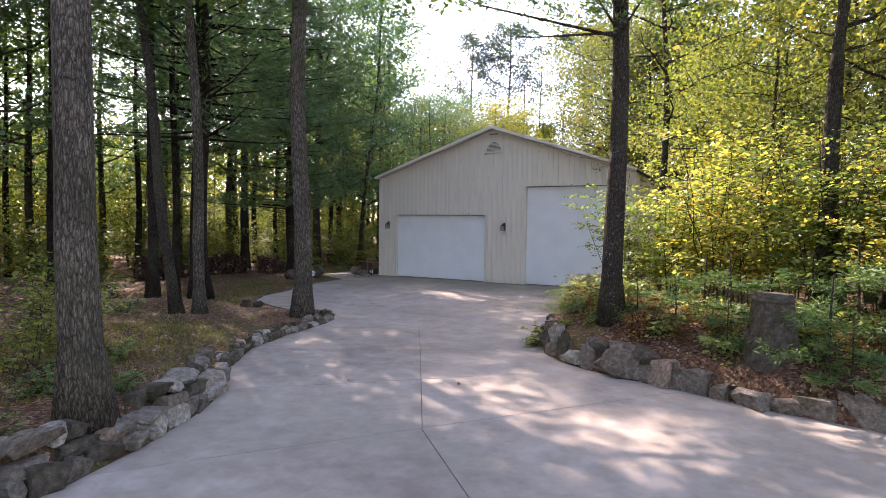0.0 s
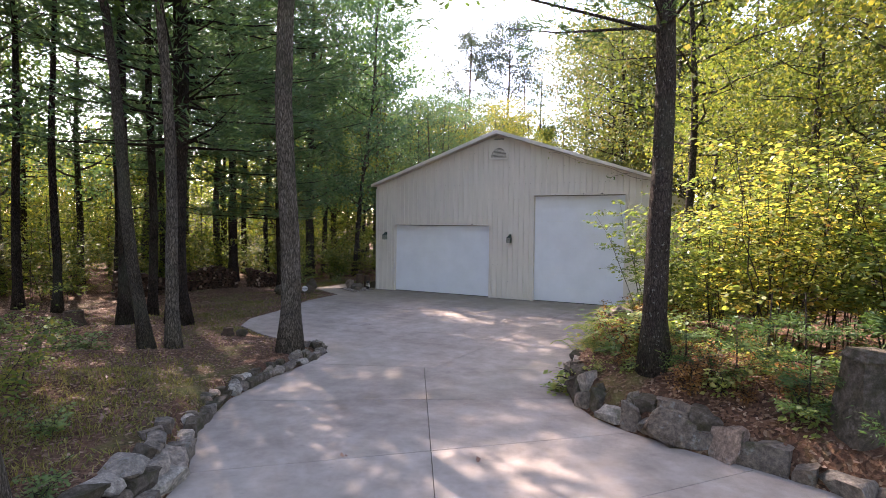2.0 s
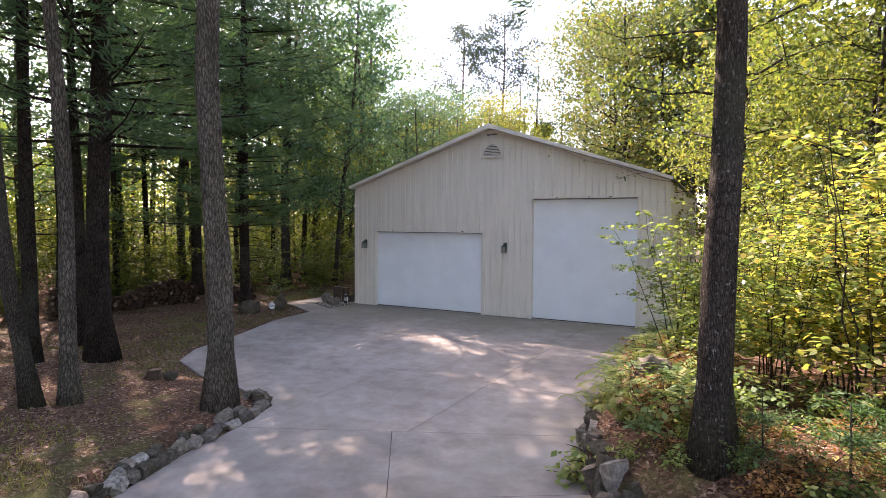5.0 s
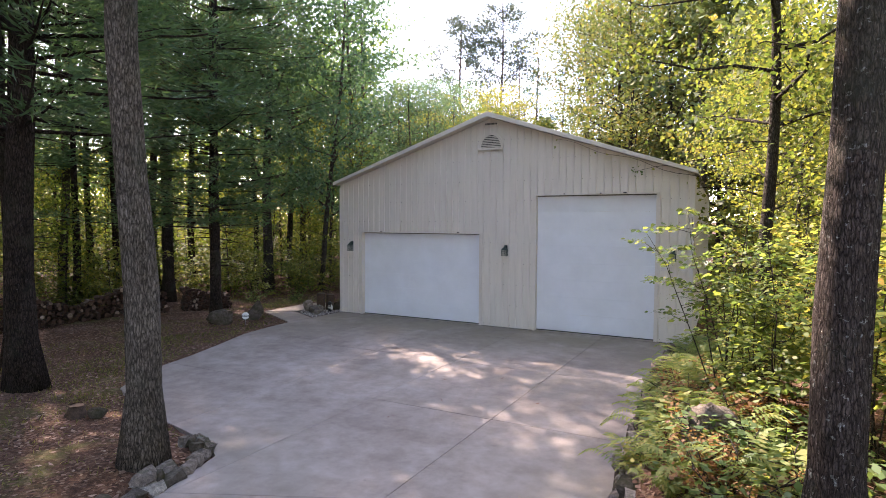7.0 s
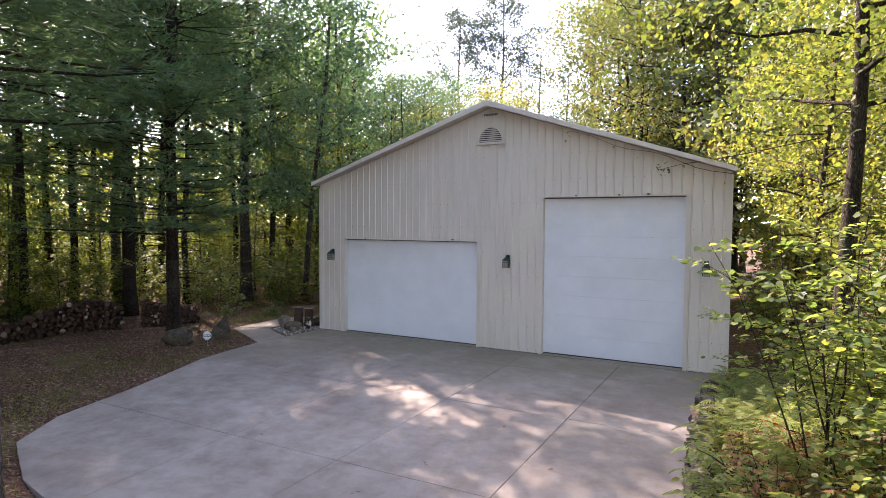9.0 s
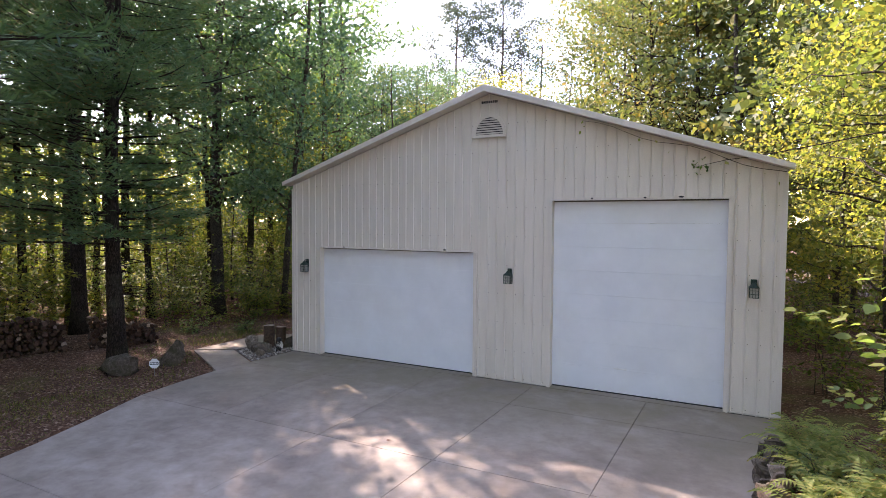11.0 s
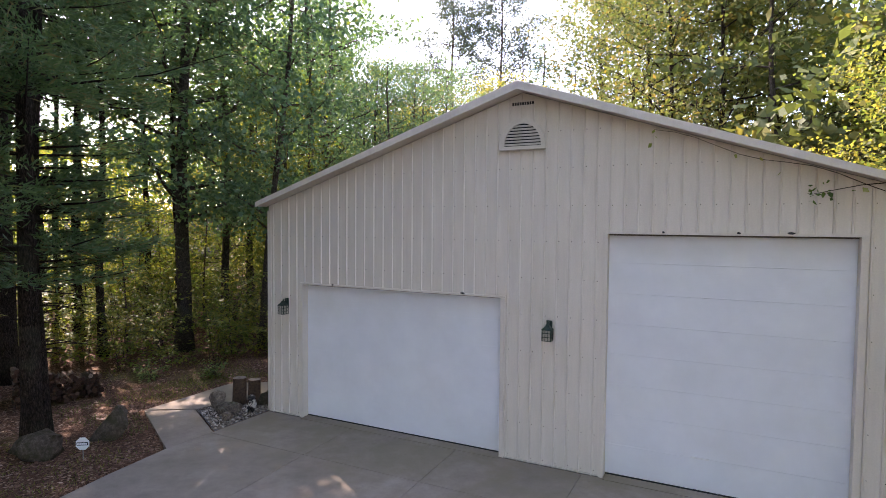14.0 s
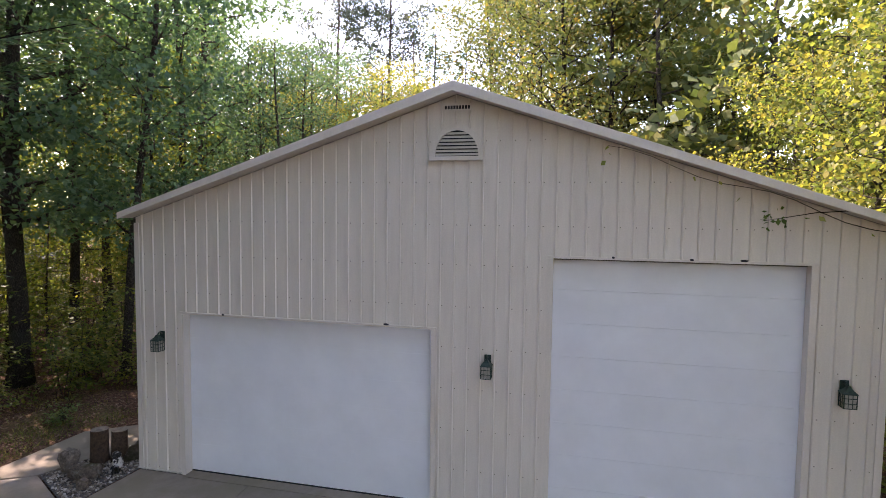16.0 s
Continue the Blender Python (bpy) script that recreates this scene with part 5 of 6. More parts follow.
# ---------------------------------------------------------------- stones
def rock_mesh(seed, smooth=False):
    """A blocky fieldstone of about one metre, cut by random planes."""
    rng = np.random.default_rng(seed)
    bm = bmesh.new()
    bmesh.ops.create_icosphere(bm, subdivisions=3 if smooth else 2, radius=1.25)
    P = np.array([v.co for v in bm.verts])
    planes = []
    for axis in range(3):
        for sg in (-1, 1):
            n = rng.normal(size=3) * 0.16
            n[axis] += sg
            planes.append((n / np.linalg.norm(n), rng.uniform(0.42, 0.56)))
    for k in range(26 if smooth else 6):
        n = rng.normal(size=3)
        planes.append((n / np.linalg.norm(n), rng.uniform(0.46, 0.58) if smooth else rng.uniform(0.48, 0.68)))
    for n, d in planes:
        over = np.maximum(P @ n - d, 0)
        P -= over[:, None] * n
    for v, p in zip(bm.verts, P):
        q = Vector(p)
        v.co = q + q.normalized() * (0.085 * noise.noise(q * 3.1 + Vector((seed, 0, 0))) + 0.05 * noise.noise(q * 7.0 + Vector((0, seed, 0))))
    me = bpy.data.meshes.new("stone")
    bm.to_mesh(me)
    bm.free()
    me.materials.append(M_ROCK)
    if smooth:
        me.shade_smooth()
    return me


def dark_rock(me):
    me = me.copy()
    me.materials.clear()
    me.materials.append(M_MOSSROCK)
    return me


ROCKS = [rock_mesh(200 + k) for k in range(14)]
ROUND = [rock_mesh(230 + k, True) for k in range(7)]
DARK = [dark_rock(me) for me in ROUND]


def stone(parent, x, y, z, lx, ly, lz, turn, rng, tip=8, kinds=ROCKS):
    m = pose(x, y, z, rng.uniform(-tip, tip), rng.uniform(-tip, tip), turn) @ Matrix.Diagonal((lx, ly, lz, 1))
    return shared("stone", kinds[int(rng.integers(len(kinds)))], parent, m)


def along_line(line, s):
    """The point at the length s of a line, and the heading there."""
    for (x0, y0), (x1, y1) in zip(line, line[1:]):
        L = math.hypot(x1 - x0, y1 - y0)
        if s <= L:
            return x0 + (x1 - x0) * s / L, y0 + (y1 - y0) * s / L, math.atan2(y1 - y0, x1 - x0)
        s -= L
    return None


def rock_row(name, label, line, rng, sizes, heights, courses=2, kinds=ROCKS, fill=1.0, lean_back=0.12):
    """Stones laid side by side behind the line, the bed on the left of its heading; upper courses stand further back."""
    root = tagged(empty(name), label, "stone edging", kind="structure")
    for course in range(courses):
        s = rng.uniform(0, 0.15)
        while True:
            w = rng.choice(sizes) * (1.0 if course == 0 else 0.8)
            at = along_line(line, s + w / 2)
            if at is None:
                break
            x, y, ang = at
            hh = rng.uniform(*heights) * (1.0 if course == 0 else 0.75)
            deep = max(w * rng.uniform(0.6, 0.95), 0.17)
            off = deep * 0.42 + course * lean_back + rng.uniform(-0.03, 0.05)
            z = hh * 0.40 + course * (heights[0] + heights[1]) * 0.40
            if course == 0 or rng.uniform() < fill:
                stone(root, x - math.sin(ang) * off, y + math.cos(ang) * off, z, w * 1.0, deep, hh * 1.08, math.degrees(ang) + rng.uniform(-16, 16), rng, 11, kinds)
            s += w * rng.uniform(0.94, 1.06)
    return root


rr = np.random.default_rng(77)
MIXED = [dark_rock(me) for me in ROCKS[:5]] + ROCKS
rock_row("stone_edging", "low weathered granite stone wall holding the leafy bank", RIGHT_EDGE[7:13], rr, (0.22, 0.3, 0.4, 0.5, 0.58), (0.26, 0.42), 2, MIXED, 0.55)
rock_row("stone_edging", "squared granite stones in a low wall under the pine litter", RIGHT_EDGE[12:17], rr, (0.26, 0.36, 0.46, 0.56, 0.7), (0.2, 0.32), 2, MIXED, 0.3)
rock_row("stone_edging", "low rough fieldstone border along the ferny bank", RIGHT_EDGE[2:8], rr, (0.16, 0.22, 0.3, 0.4), (0.14, 0.26), 3, MIXED, 0.8, 0.07)
rock_row("stone_edging", "stacked grey fieldstone edging round the wooded bed", LEFT_EDGE[1:7], rr, (0.2, 0.26, 0.34, 0.42, 0.55), (0.16, 0.26), 3, MIXED, 0.6)
rock_row("stone_edging", "small mossy fieldstone edging of the island bed", LEFT_EDGE[6:] + [(6.2, -11.2), (5.85, -11.3)], rr, (0.13, 0.18, 0.24, 0.32), (0.11, 0.18), 2, [dark_rock(me) for me in ROCKS[:6]] + ROCKS[6:9], 0.7, 0.11)


def boulder(name, x, y, lx, ly, lz, turn, seed, label, sink=0.12, base=None, tip=6, kinds=ROUND):
    rng = np.random.default_rng(seed)
    ob = shared(name, kinds[seed % len(kinds)])
    ob.matrix_basis = pose(x, y, (gz(x, y) if base is None else base) + lz * (0.5 - sink) * 0.95, rng.uniform(-tip, tip), rng.uniform(-tip, tip), turn) @ Matrix.Diagonal((lx, ly, lz, 1))
    return tagged(ob, label, "boulder")


boulder("boulder", 12.92, -10.3, 0.62, 0.5, 0.82, 30, 3, "tan weathered boulder on the bank beside the pine", 0.22, None, 18)
boulder("boulder", 14.1, -13.22, 0.66, 0.5, 0.5, 15, 5, "pale mossy boulder set in the stone edging", 0.35)
boulder("boulder", -1.95, -3.95, 0.72, 0.58, 0.56, 40, 6, "rounded dark mossy boulder at the lawn edge", kinds=DARK)
wedge = tagged(shared("boulder", dark_rock(ROCKS[3])), "dark mossy slab of rock leaning under the pine", "boulder")
wedge.matrix_basis = pose(-1.72, -2.72, gz(-1.72, -2.72) + 0.16, 0, 34, 36) @ Matrix.Diagonal((0.46, 0.44, 0.82, 1))
pedestal = tagged(empty("stone_pedestal", 16.3, -13.3, gz(16.3, -13.3)), "dark mossy standing stone with a flat capstone", "garden stone")
for nm, half_b, half_t, z0, z1 in (("standing_stone", (0.37, 0.28), (0.23, 0.18), -0.2, 0.80), ("capstone", (0.27, 0.22), (0.20, 0.17), 0.803, 0.92)):
    bm = bmesh.new()
    bmesh.ops.create_cube(bm, size=2.0)
    bmesh.ops.subdivide_edges(bm, edges=list(bm.edges), cuts=3, use_grid_fill=True)
    for vtx in bm.verts:
        q = vtx.co.copy()
        k = (q.z + 1) / 2
        n3 = noise.noise(q * 1.7) * 0.10
        vtx.co = Vector((q.x * (half_b[0] + (half_t[0] - half_b[0]) * k) * (1 + n3 - 0.12 * abs(q.y)), q.y * (half_b[1] + (half_t[1] - half_b[1]) * k) * (1 + n3), z0 + (z1 - z0) * k + n3 * 0.12 * (z1 - z0)))
    part(nm, bm, M_MOSSROCK, pedestal)
pedestal.rotation_euler = (0, 0, radians(28))


# ---------------------------------------------------------------- woodpile
def woodpile(x0, y0, x1, y1, height, seed, label, thick=1.0):
    rng = np.random.default_rng(seed)
    root = tagged(empty("woodpile", x0, y0, gz(x0, y0)), label, "woodpile")
    L = math.hypot(x1 - x0, y1 - y0)
    root.rotation_euler = (0, 0, math.atan2(y1 - y0, x1 - x0))
    logs = []
    for k in range(6):
        sides = 7 if k % 2 else 5
        ring = [(math.cos(a) * rng.uniform(0.75, 1.05), math.sin(a) * rng.uniform(0.75, 1.05)) for a in np.linspace(0, 6.283, sides, endpoint=False)]
        v = [(a, -0.5, b) for a, b in ring] + [(a, 0.5, b) for a, b in ring]
        side_f = [(i, (i + 1) % sides, sides + (i + 1) % sides, sides + i) for i in range(sides)]
        me = bpy.data.meshes.new("log")
        me.from_pydata(v, [], side_f + [tuple(range(sides))[::-1], tuple(range(sides, 2 * sides))])
        me.materials.append(M_LOGBARK)
        me.materials.append(M_LOGEND)
        me.polygons[sides].material_index = me.polygons[sides + 1].material_index = 1
        me.update()
        logs.append(me)
    z = 0.07
    while z < height:
        s = rng.uniform(0, 0.1)
        while s < L:
            r = thick * rng.choice([0.045, 0.06, 0.075, 0.09, 0.11])
            if z < height * (0.82 + 0.2 * math.sin(s * 1.7 + seed)):
                m = pose(s + r, rng.uniform(-0.10, 0.10), z + rng.uniform(-0.03, 0.03), rng.uniform(-7, 7), rng.uniform(0, 360), rng.uniform(-9, 9)) @ Matrix.Diagonal((r, 0.42 * rng.uniform(0.9, 1.1), r, 1))
                shared("log", logs[int(rng.integers(6))], root, m)
            s += r * 1.95
        z += 0.135 * thick
    return root


woodpile(-6.9, -8.3, -5.9, -3.2, 1.15, 1, "long stack of split firewood at the wood's edge", 0.82)
woodpile(-5.7, -2.6, -5.0, -0.9, 0.95, 2, "stack of split firewood with pale cut ends", 0.68)


# ---------------------------------------------------------------- corner bed
bm = bmesh.new()
bm.faces.new([bm.verts.new((x, y, 0.004)) for x, y in BED])
part("gravel_bed", bm, M_GRAVEL)
gb = tagged(bpy.data.objects["gravel_bed"], "bed of grey river pebbles at the garage corner", "gravel", kind="structure")
rp = np.random.default_rng(9)
pv, pf = [], []
octa = [(1, 0, 0), (0, 1, 0), (-1, 0, 0), (0, -1, 0), (0, 0, 1), (0, 0, -1)]
of = [(0, 1, 4), (1, 2, 4), (2, 3, 4), (3, 0, 4), (1, 0, 5), (2, 1, 5), (3, 2, 5), (0, 3, 5)]
while len(pf) < 8 * 1500:
    x, y = rp.uniform(-1.7, 0), rp.uniform(-1.6, 1.4)
    if edge_distance(np.array([x]), np.array([y]), BED)[0] < -0.03:
        k = len(pv)
        s = rp.uniform(0.02, 0.055)
        a = rp.uniform(0, 6.28)
        for ox, oy, oz in octa:
            qx, qy = ox * math.cos(a) - oy * 0.7 * math.sin(a), ox * math.sin(a) + oy * 0.7 * math.cos(a)
            pv.append((x + qx * s, y + qy * s, 0.012 + oz * s * 0.6))
        pf += [tuple(i + k for i in q) for q in of]
add_mesh("pebbles", pv, pf, M_PEBBLE, gb, smooth=True)["kind"] = "stuff"


def log_post(x, y, r, h, label):
    root = tagged(empty("log_stump", x, y, 0.01), label, "stump")
    v, f = [], []
    rng = np.random.default_rng(int(h * 1000))
    tube(v, f, [(0, 0, 0), (0, 0, h * 0.3), (0.005, 0, h * 0.7), (0, 0.01, h)], [r * 1.08, r, r * 0.97, r * 0.96], 16, rng, 0.03, False)
    add_mesh("bark", v, f, M_LOGBARK, root, smooth=True)
    top = [(r * 0.97 * math.cos(a), 0.01 + r * 0.97 * math.sin(a), h + 0.003) for a in np.arange(16) * math.pi / 8]
    add_mesh("cut_face", top, [tuple(range(16))], M_SAWN, root, "pale sawn log end")


log_post(-0.98, 0.02, 0.165, 0.64, "upright log section with bark and sawn top on gravel")
log_post(-0.66, 0.18, 0.15, 0.60, "shorter upright log section on gravel")
boulder("boulder", -0.66, -0.62, 0.62, 0.30, 0.34, 24, 4, "flat-topped garden rock on the gravel", 0.1, 0.0, 3)
boulder("boulder", -1.22, -0.42, 0.30, 0.24, 0.50, 60, 7, "leaning garden rock on the gravel", 0.1, 0.0, 12)
boulder("boulder", -0.40, -0.90, 0.23, 0.2, 0.2, 0, 8, "small pale round stone on the gravel", 0.1, 0.0)
slab_rock = tagged(shared("boulder", dark_rock(ROCKS[5])), "dark squared rock against the garage wall", "boulder")
slab_rock.matrix_basis = pose(-0.30, 0.42, 0.17, 4, -3, 30) @ Matrix.Diagonal((0.42, 0.34, 0.42, 1))

# small seated figure, one plain shape
bm = bmesh.new()
for cx, cy, cz, sx, sy, sz in ((0, 0, 0.13, 0.085, 0.11, 0.13), (0.0, -0.06, 0.29, 0.062, 0.07, 0.065), (-0.045, -0.11, 0.06, 0.028, 0.035, 0.065), (0.045, -0.11, 0.06, 0.028, 0.035, 0.065), (0, -0.12, 0.275, 0.03, 0.04, 0.028), (-0.055, -0.04, 0.28, 0.018, 0.03, 0.05), (0.055, -0.04, 0.28, 0.018, 0.03, 0.05)):
    bmesh.ops.create_icosphere(bm, subdivisions=2, radius=1.0, matrix=Matrix.Translation((cx, cy, cz)) @ Matrix.Diagonal((sx, sy, sz, 1)))
fig = tagged(part("garden_figure", bm, M_STATUE, None, "", True), "small black and white garden figure on the gravel", "garden ornament")
fig.matrix_basis = pose(-0.33, -0.22, 0.015, 0, 0, 25) @ Matrix.Scale(1.15, 4)

# yard sign on a stake
sign = tagged(empty("yard_sign", -1.15, -3.62, gz(-1.15, -3.62)), "small white octagonal yard sign on a thin stake", "sign")
v = [(0.125 * math.cos(a + math.pi / 8), y, 0.30 + 0.125 * math.sin(a + math.pi / 8)) for y in (-0.006, 0.006) for a in np.arange(8) * math.pi / 4]
add_mesh("panel", v, [tuple(range(8)), tuple(range(15, 7, -1))] + [(i, 8 + i, 8 + (i + 1) % 8, (i + 1) % 8) for i in range(8)], M_WHITE, sign)
bm = bmesh.new()
box(bm, -0.10, -0.011, 0.272, 0.10, -0.0075, 0.33)
part("banner", bm, M_INK, sign, "dark band with illegible wording")
bm = bmesh.new()
for k in range(5):
    box(bm, -0.085 + k * 0.035, -0.0145, 0.285, -0.085 + k * 0.035 + 0.026, -0.0115, 0.317)
for zz, hw in ((0.37, 0.045), (0.35, 0.06), (0.245, 0.06), (0.225, 0.045)):
    box(bm, -hw, -0.011, zz, hw, -0.0075, zz + 0.01)
part("wording", bm, M_WHITE, sign)
bm = bmesh.new()
box(bm, -0.006, 0.007, -0.1, 0.006, 0.015, 0.34)
part("stake", bm, M_STEEL, sign)
sign.rotation_euler = (0, 0, radians(32))

# stumps in the litter
def old_stump(x, y, r, h, seed, label):
    rng = np.random.default_rng(seed)
    root = tagged(empty("tree_stump", x, y, gz(x, y)), label, "stump")
    v, f = [], []
    tube(v, f, [(0, 0, -0.1), (0, 0, 0.05), (0, 0, h * 0.5), (0.01, 0, h)], [r * 1.5, r * 1.25, r, r * 0.92], 14, rng, 0.09, False)
    add_mesh("bark", v, f, M_LOGBARK, root, smooth=True)
    top = [(r * 0.93 * math.cos(a) + 0.01, r * 0.93 * math.sin(a), h + rng.uniform(-0.015, 0.004)) for a in np.arange(14) * math.pi / 7]
    add_mesh("cut_face", top, [tuple(range(14))], M_LOGBARK, root)


old_stump(-0.9, -13.0, 0.24, 0.42, 3, "old dark tree stump in the leaf litter")
old_stump(3.3, -11.5, 0.13, 0.2, 4, "low rotten stump on the needle floor")
boulder("boulder", 3.62, -11.35, 0.3, 0.24, 0.2, 30, 11, "small dark stone beside a stump", kinds=DARK)


# ---------------------------------------------------------------- bank plants
def make_fern(seed, label):
    rng = np.random.default_rng(seed)
    V = []
    n = 15
    for k in range(n):
        t = (k + 1) / (n + 1)
        x = 0.62 * t
        z = 0.42 * math.sin(t * 2.3) * 0.9
        w = 0.17 * (1 - t) ** 0.7 * min(1, 0.45 + t * 2)
        for sg in (-1, 1):
            c = np.array([x, 0, z])
            tip = c + np.array([0.05, sg * w, -0.03])
            V += [c + [-0.016, 0, 0], c + [0.0, sg * w * 0.5, 0.008] + np.array([-0.02, 0, 0]), tip, c + [0.02, sg * w * 0.45, 0.004]]
    me = quads_mesh("frond", np.array(V), 4, L_FERN)
    root = tagged(empty("fern"), label, "fern")
    for k in range(9):
        shared("frond", me, root, pose(0, 0, 0, rng.uniform(-12, 12), rng.uniform(-28, 12), k * 40 + rng.uniform(-12, 12)) @ Matrix.Scale(rng.uniform(0.75, 1.15), 4))
    return root


ferns = [make_fern(300 + k, "pale green fern on the stony bank") for k in range(2)]
rust = [sapling("rust_shrub", 310 + k, 0.75, 0.5, 6, 420, 0.065, L_RUST, "low rust-brown autumn shrub on the bank", M_BARK_THIN, low=0.15, clump=0.08, twigs=5) for k in range(2)]
low = [sapling("low_plant", 320 + k, 0.42, 0.45, 4, 270, 0.075, L_FERN, "low leafy green plant on the bank", M_BARK_THIN, "plant", 0.1, 0.08, twigs=5) for k in range(2)]
dark = [sapling("low_plant", 325 + k, 0.5, 0.5, 4, 330, 0.07, L_LOW, "low dark green leafy plant", M_BARK_THIN, "plant", 0.1, 0.08, twigs=5) for k in range(2)]
for k in range(66):
    y = rs.uniform(-10.2, -1.0)
    plant(ferns, rs.uniform(11.98, 13.1), y, rs.uniform(0, 360), rs.uniform(0.6, 1.05))
for k in range(16):
    t = rs.uniform()
    x, y = (rs.uniform(12.3, 13.6), rs.uniform(-11.8, -6)) if t < 0.4 else (rs.uniform(13.2, 18.5), rs.uniform(-12.9, -11.0))
    plant(rust, x, y, rs.uniform(0, 360), rs.uniform(0.5, 0.95))
for k in range(70):
    t = rs.uniform()
    x, y = (rs.uniform(12.1, 14), rs.uniform(-12.0, -3)) if t < 0.45 else (rs.uniform(13.4, 20), rs.uniform(-13.4, -9.5))
    plant(low if rs.uniform() < 0.8 else dark, x, y, rs.uniform(0, 360), rs.uniform(0.7, 1.6))
for x, y, sc in ((2.5, -14.6, 1.2), (2.1, -14.9, 1.0), (8.9, -20.4, 0.9), (9.6, -20.3, 0.6), (8.4, -19.2, 1.1), (9.2, -18.8, 0.8), (0.4, -14.2, 1.3), (-1.6, -14.4, 1.6), (7.6, -17.9, 0.9), (-4.9, 0.6, 1.3), (-3.6, 1.6, 1.2)):
    plant(dark, x, y, rs.uniform(0, 360), sc)


r3 = np.random.default_rng(44)
for k in range(34):
    y = r3.uniform(-11.8, -3.0)
    edge = float(np.interp(y, [-11.8, -10.3, -6.5, -3.0], [12.6, 12.15, 11.98, 11.95]))
    more((ferns, low, dark, ferns)[k % 4][k % 2], edge + r3.uniform(0.1, 1.1), y, r3.uniform(0, 360), r3.uniform(0.7, 1.15))
for k in range(9):
    more(rust[k % 2], r3.uniform(12.5, 13.7), r3.uniform(-11.4, -6.0), r3.uniform(0, 360), r3.uniform(0.7, 1.15))
for k in range(46):
    x = r3.uniform(12.7, 18.5)
    y = float(np.interp(x, [12.7, 13.5, 15.4, 18.5], [-12.2, -12.75, -13.35, -14.0])) + r3.uniform(0.15, 1.3)
    more((rust, low, low, rust)[k % 4][k % 2], x, y, r3.uniform(0, 360), r3.uniform(0.45, 0.8))


seedling = pine("pine_seedling", 330, 1.7, 0.25, 0.75, 1500, 0.022, M_BARK_THIN, L_NEEDLE_LIT, "small soft green pine seedling on the bank", 0.13, False)
put(seedling, 16.95, -13.75, 0, 0.85)
for x, y, sc in ((15.75, -12.4, 0.75), (17.4, -12.9, 0.95), (18.3, -13.2, 1.0), (14.9, -12.5, 0.5), (17.2, -14.0, 0.62), (15.7, -13.2, 0.5), (14.2, -12.1, 0.45), (15.3, -12.0, 0.7), (16.9, -12.3, 0.8)):
    more(seedling, x, y, rs.uniform(0, 360), sc)


# ---------------------------------------------------------------- litter and grass
def scatter(name, n, region, size, material, label, category, flat, lift, seed, width=0.6, upright=False):
    rng = np.random.default_rng(seed)
    xy = np.concatenate([np.stack([rng.uniform(x0, x1, int(n * k)), rng.uniform(y0, y1, int(n * k))], -1) for x0, x1, y0, y1, k in region])
    d = edge_distance(xy[:, 0], xy[:, 1], FOOTPRINT)
    xy = xy[d > 0.12]
    clumps = np.sin(xy[:, 0] * 1.7 + seed) * np.cos(xy[:, 1] * 1.3 - seed) + 0.5 * np.sin(xy[:, 0] * 4.1 - xy[:, 1] * 3.3)
    xy = xy[rng.uniform(-1.3, 1.1, len(xy)) < clumps]
    P = np.column_stack([xy, ground_z(xy[:, 0], xy[:, 1]) + lift])
    if upright:
        V = leaf_quads(P, size, rng, -1.6, width, 0.0)
    else:
        V = leaf_quads(P, size, rng, 0.0, width, flat)
    return tagged(new(name, quads_mesh(name, V, 4, material)), label, category, kind="stuff")


scatter("fallen_leaves", 46000, ((-7, 8.5, -20, -1, 0.76), (11.8, 19, -14, -1, 0.24)), 0.09, L_FALLEN, "scattered pale brown fallen leaves on the forest floor", "fallen leaves", 0.88, 0.012, 21)
scatter("grass", 20000, ((2.5, 8.8, -19.8, -14, 0.45), (-3.5, 6, -14, -3, 0.4), (-7, -1.5, -1, 4, 0.15)), 0.095, L_GRASS, "thin short grass and moss in patches", "grass", 0, 0.0, 22, 0.14, True)

scatter("grass", 9000, ((-4.3, -1.4, -2.6, 2.6, 0.7), (-1.8, 1.6, -9.5, -2.6, 0.3)), 0.085, L_TURF, "short green grass beside the concrete walk", "grass", 0, 0.0, 23, 0.14, True)

scatter("grass", 9000, ((4.6, 9.2, -19.2, -15.0, 1.0),), 0.075, L_MOSS, "patchy mossy grass in the sunny bed", "grass", 0, 0.0, 24, 0.2, True)

scatter("grass", 15000, ((-1.8, 5.2, -11.2, -3.4, 1.0),), 0.07, L_MOSS, "thin olive lawn grass beside the drive", "grass", 0, 0.0, 26, 0.2, True)

# leaves and twigs lying on the concrete
rl = np.random.default_rng(31)
for x, y in ((10.45, -15.9), (8.7, -5.6), (7.6, -6.3), (9.9, -6.9), (6.1, -4.4), (8.2, -7.6), (5.2, -7.9), (10.9, -13.2), (7.8, -8.8), (12.0, -15.2)):
    P = np.array([[x, y, 0.012], [x + 0.04, y + 0.02, 0.02]])
    lv = tagged(new("dry_leaf", quads_mesh("dry_leaf", leaf_quads(P, 0.09, rl, 0.0, 0.6, 0.75), 4, L_FALLEN)), "curled dry leaf on the concrete drive", "leaf", "dry leaves on the drive")

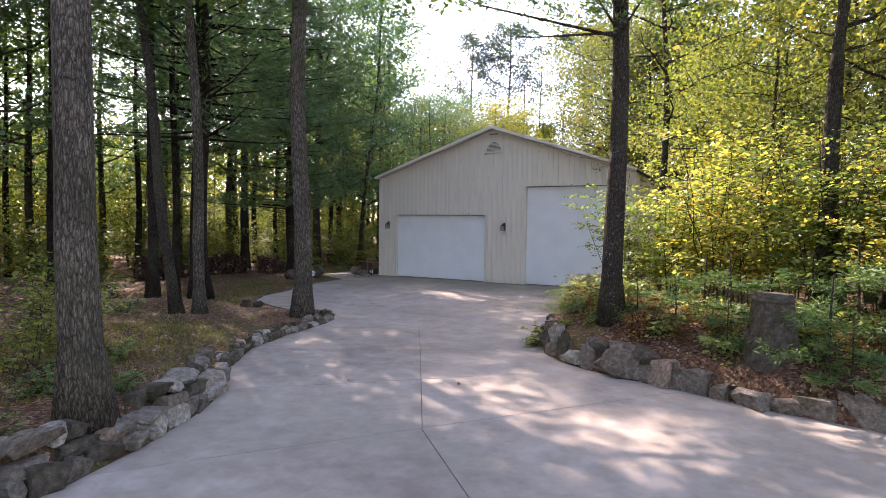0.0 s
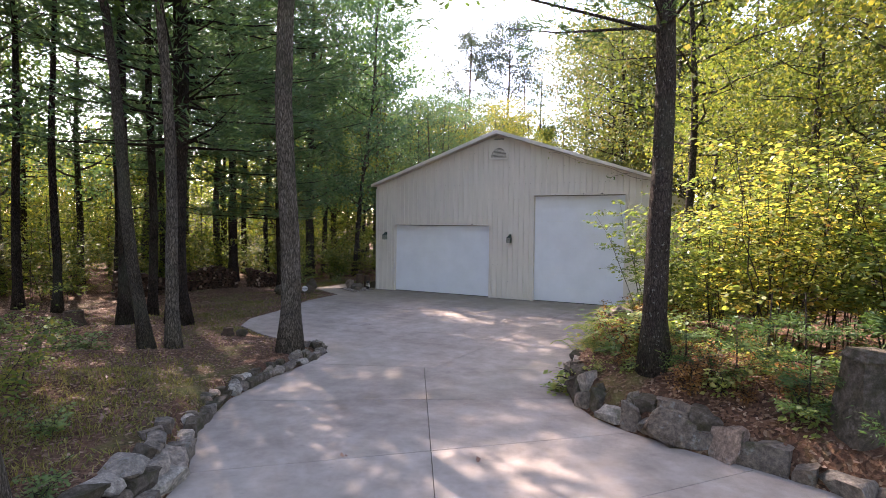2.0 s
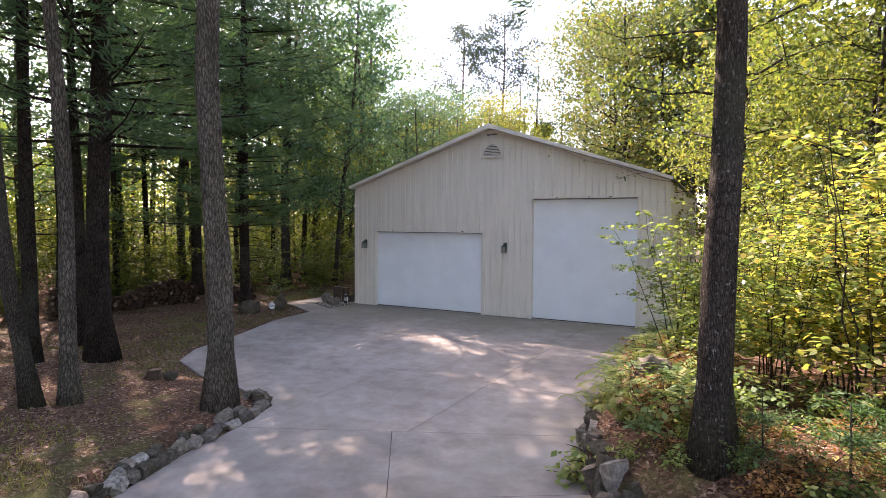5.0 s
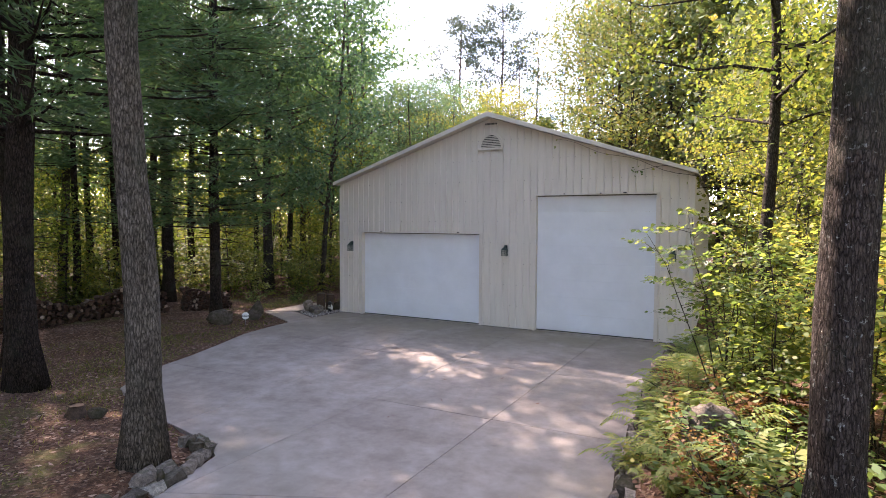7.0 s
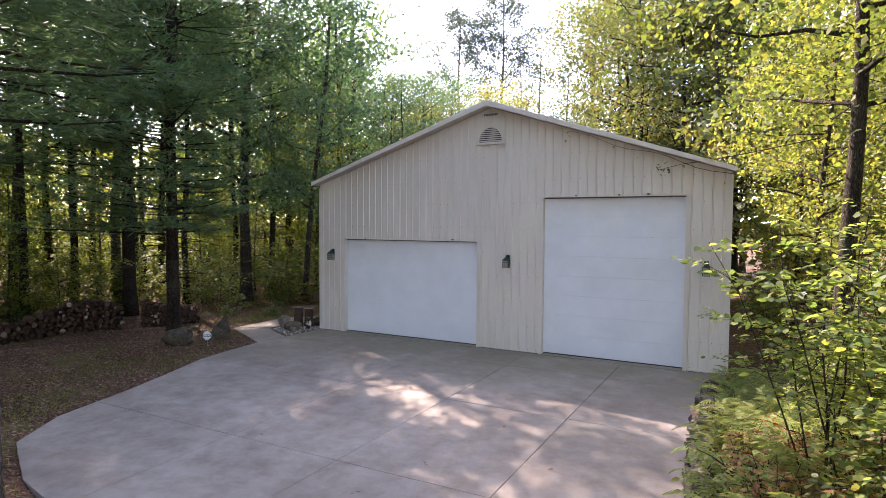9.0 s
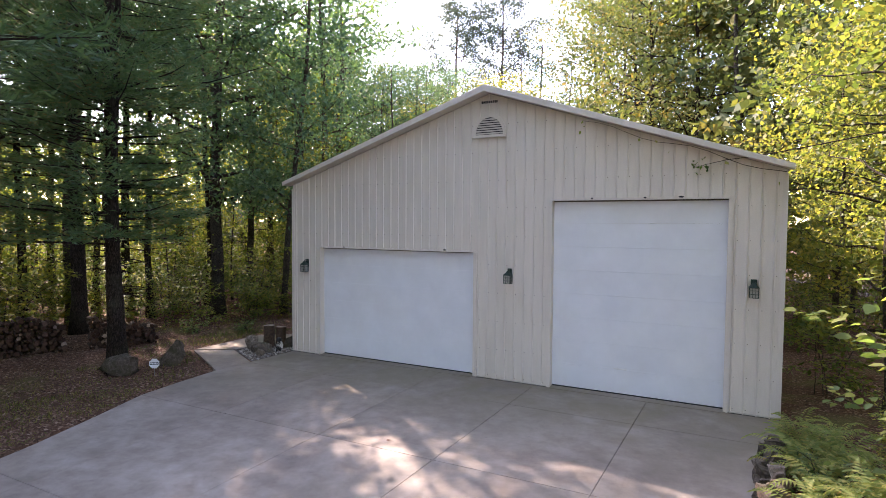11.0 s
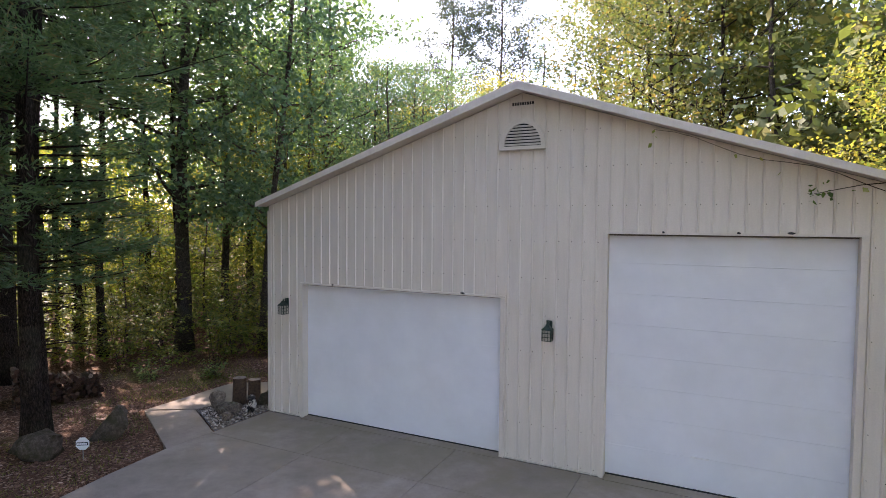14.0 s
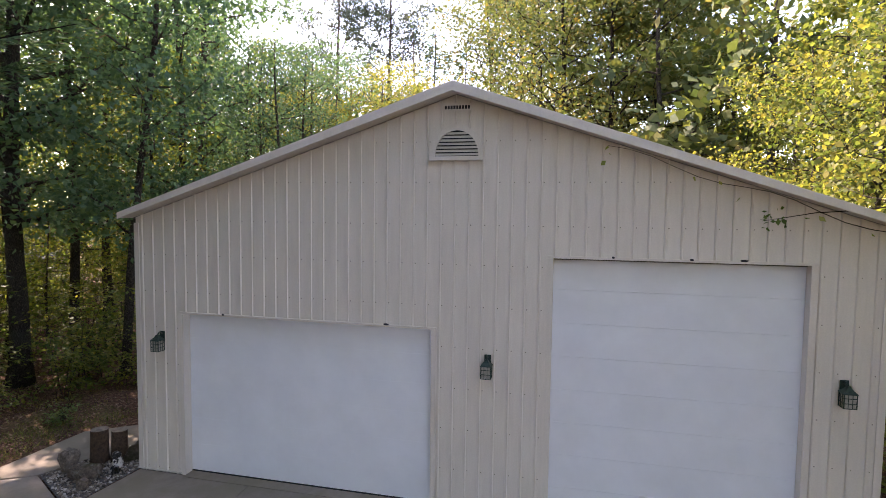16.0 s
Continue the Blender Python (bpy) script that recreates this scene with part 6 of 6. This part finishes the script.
# twig with a few leaves over the siding
twig = tagged(empty("hanging_twig", 10.55, -0.05, 4.9), "thin leafy twig hanging over the siding", "twig")
v, f = [], []
path = [Vector((0.0, 0.0, 0.0)), Vector((0.25, -0.1, 0.05)), Vector((0.6, -0.15, 0.12)), Vector((1.1, -0.2, 0.16)), Vector((2.0, -0.25, 0.3)), Vector((3.2, -0.9, 0.45))]
tube(v, f, path, [0.003, 0.005, 0.007, 0.009, 0.011, 0.014], 5)
add_mesh("stem", v, f, M_BARK_PINE, twig)
C = np.array([tuple(path[0].lerp(path[1], k)) for k in (0, 0.1, 0.2, 0.4, 0.6, 0.8, 1)] * 3 + [tuple(path[2])] * 2)
shared("foliage", quads_mesh("foliage", leaf_quads(C + rl.normal(size=C.shape) * 0.06, 0.09, rl, 0.4, 0.65, 0.2), 4, L_OAK), twig)

# vine along the gable board
vine = tagged(empty("climbing_vine", 8.4, -0.37, 6.0), "thin dark vine with hanging leaves along the gable board", "vine")
path = [Vector((t * 3.95, -0.03 + 0.03 * math.sin(t * 9), -t * 3.95 * slope - 0.05 + 0.05 * math.sin(t * 14))) for t in np.linspace(0, 1, 14)]
v, f = [], []
tube(v, f, path, [0.003 + 0.004 * k / 13 for k in range(14)], 5)
add_mesh("stem", v, f, M_BARK_PINE, vine)
C = np.array([tuple(path[k] + Vector((0, -0.02, -d))) for k, d in ((0, 0.02), (0, 0.12), (0, 0.24), (4, 0.03), (5, 0.06), (6, 0.12), (9, 0.1), (11, 0.08), (12, 0.15))])
shared("foliage", quads_mesh("foliage", leaf_quads(C + rl.normal(size=C.shape) * 0.03, 0.10, rl, 0.6, 0.65, 0.1), 4, L_FERN), vine)

# ---------------------------------------------------------------- neighbour's house through the wood
house = tagged(empty("house", -21.0, 12.2, gz(-21, 12.2)), "small tan house with a grey shingle roof among trees", "house")
house.rotation_euler = (0, 0, radians(35))
M_TANWALL = make_paint("tan_house_wall", (0.42, 0.34, 0.24), 0.7, 0.15)
M_SHINGLE = make_plain("grey_shingles", [(0.3, (0.06, 0.056, 0.052)), (0.7, (0.12, 0.115, 0.11))], 12, 0.9)
bm = bmesh.new()
box(bm, -4, -2.5, -0.3, 4, 2.5, 2.7)
part("wall", bm, M_TANWALL, house)
for sg in (-1, 1):
    vv = [(-4.4, sg * 2.9, 2.55), (4.4, sg * 2.9, 2.55), (4.4, 0, 4.6), (-4.4, 0, 4.6)]
    vv += [(a, b, c + 0.14) for a, b, c in vv]
    add_mesh("roof", vv, [(0, 1, 2, 3), (7, 6, 5, 4), (0, 4, 5, 1), (2, 6, 7, 3), (0, 3, 7, 4), (1, 5, 6, 2)], M_SHINGLE, house)
for k in range(2):
    win = empty("window", -2 + 4 * k, -2.52, 1.5)
    win.parent = house
    bm = bmesh.new()
    box(bm, -0.6, -0.03, -0.5, 0.6, 0.0, 0.5, 0.01)
    part("frame", bm, M_WHITE, win)
    bm = bmesh.new()
    box(bm, -0.52, -0.036, -0.42, 0.52, -0.0305, 0.42)
    part("pane", bm, M_BLACK, win)
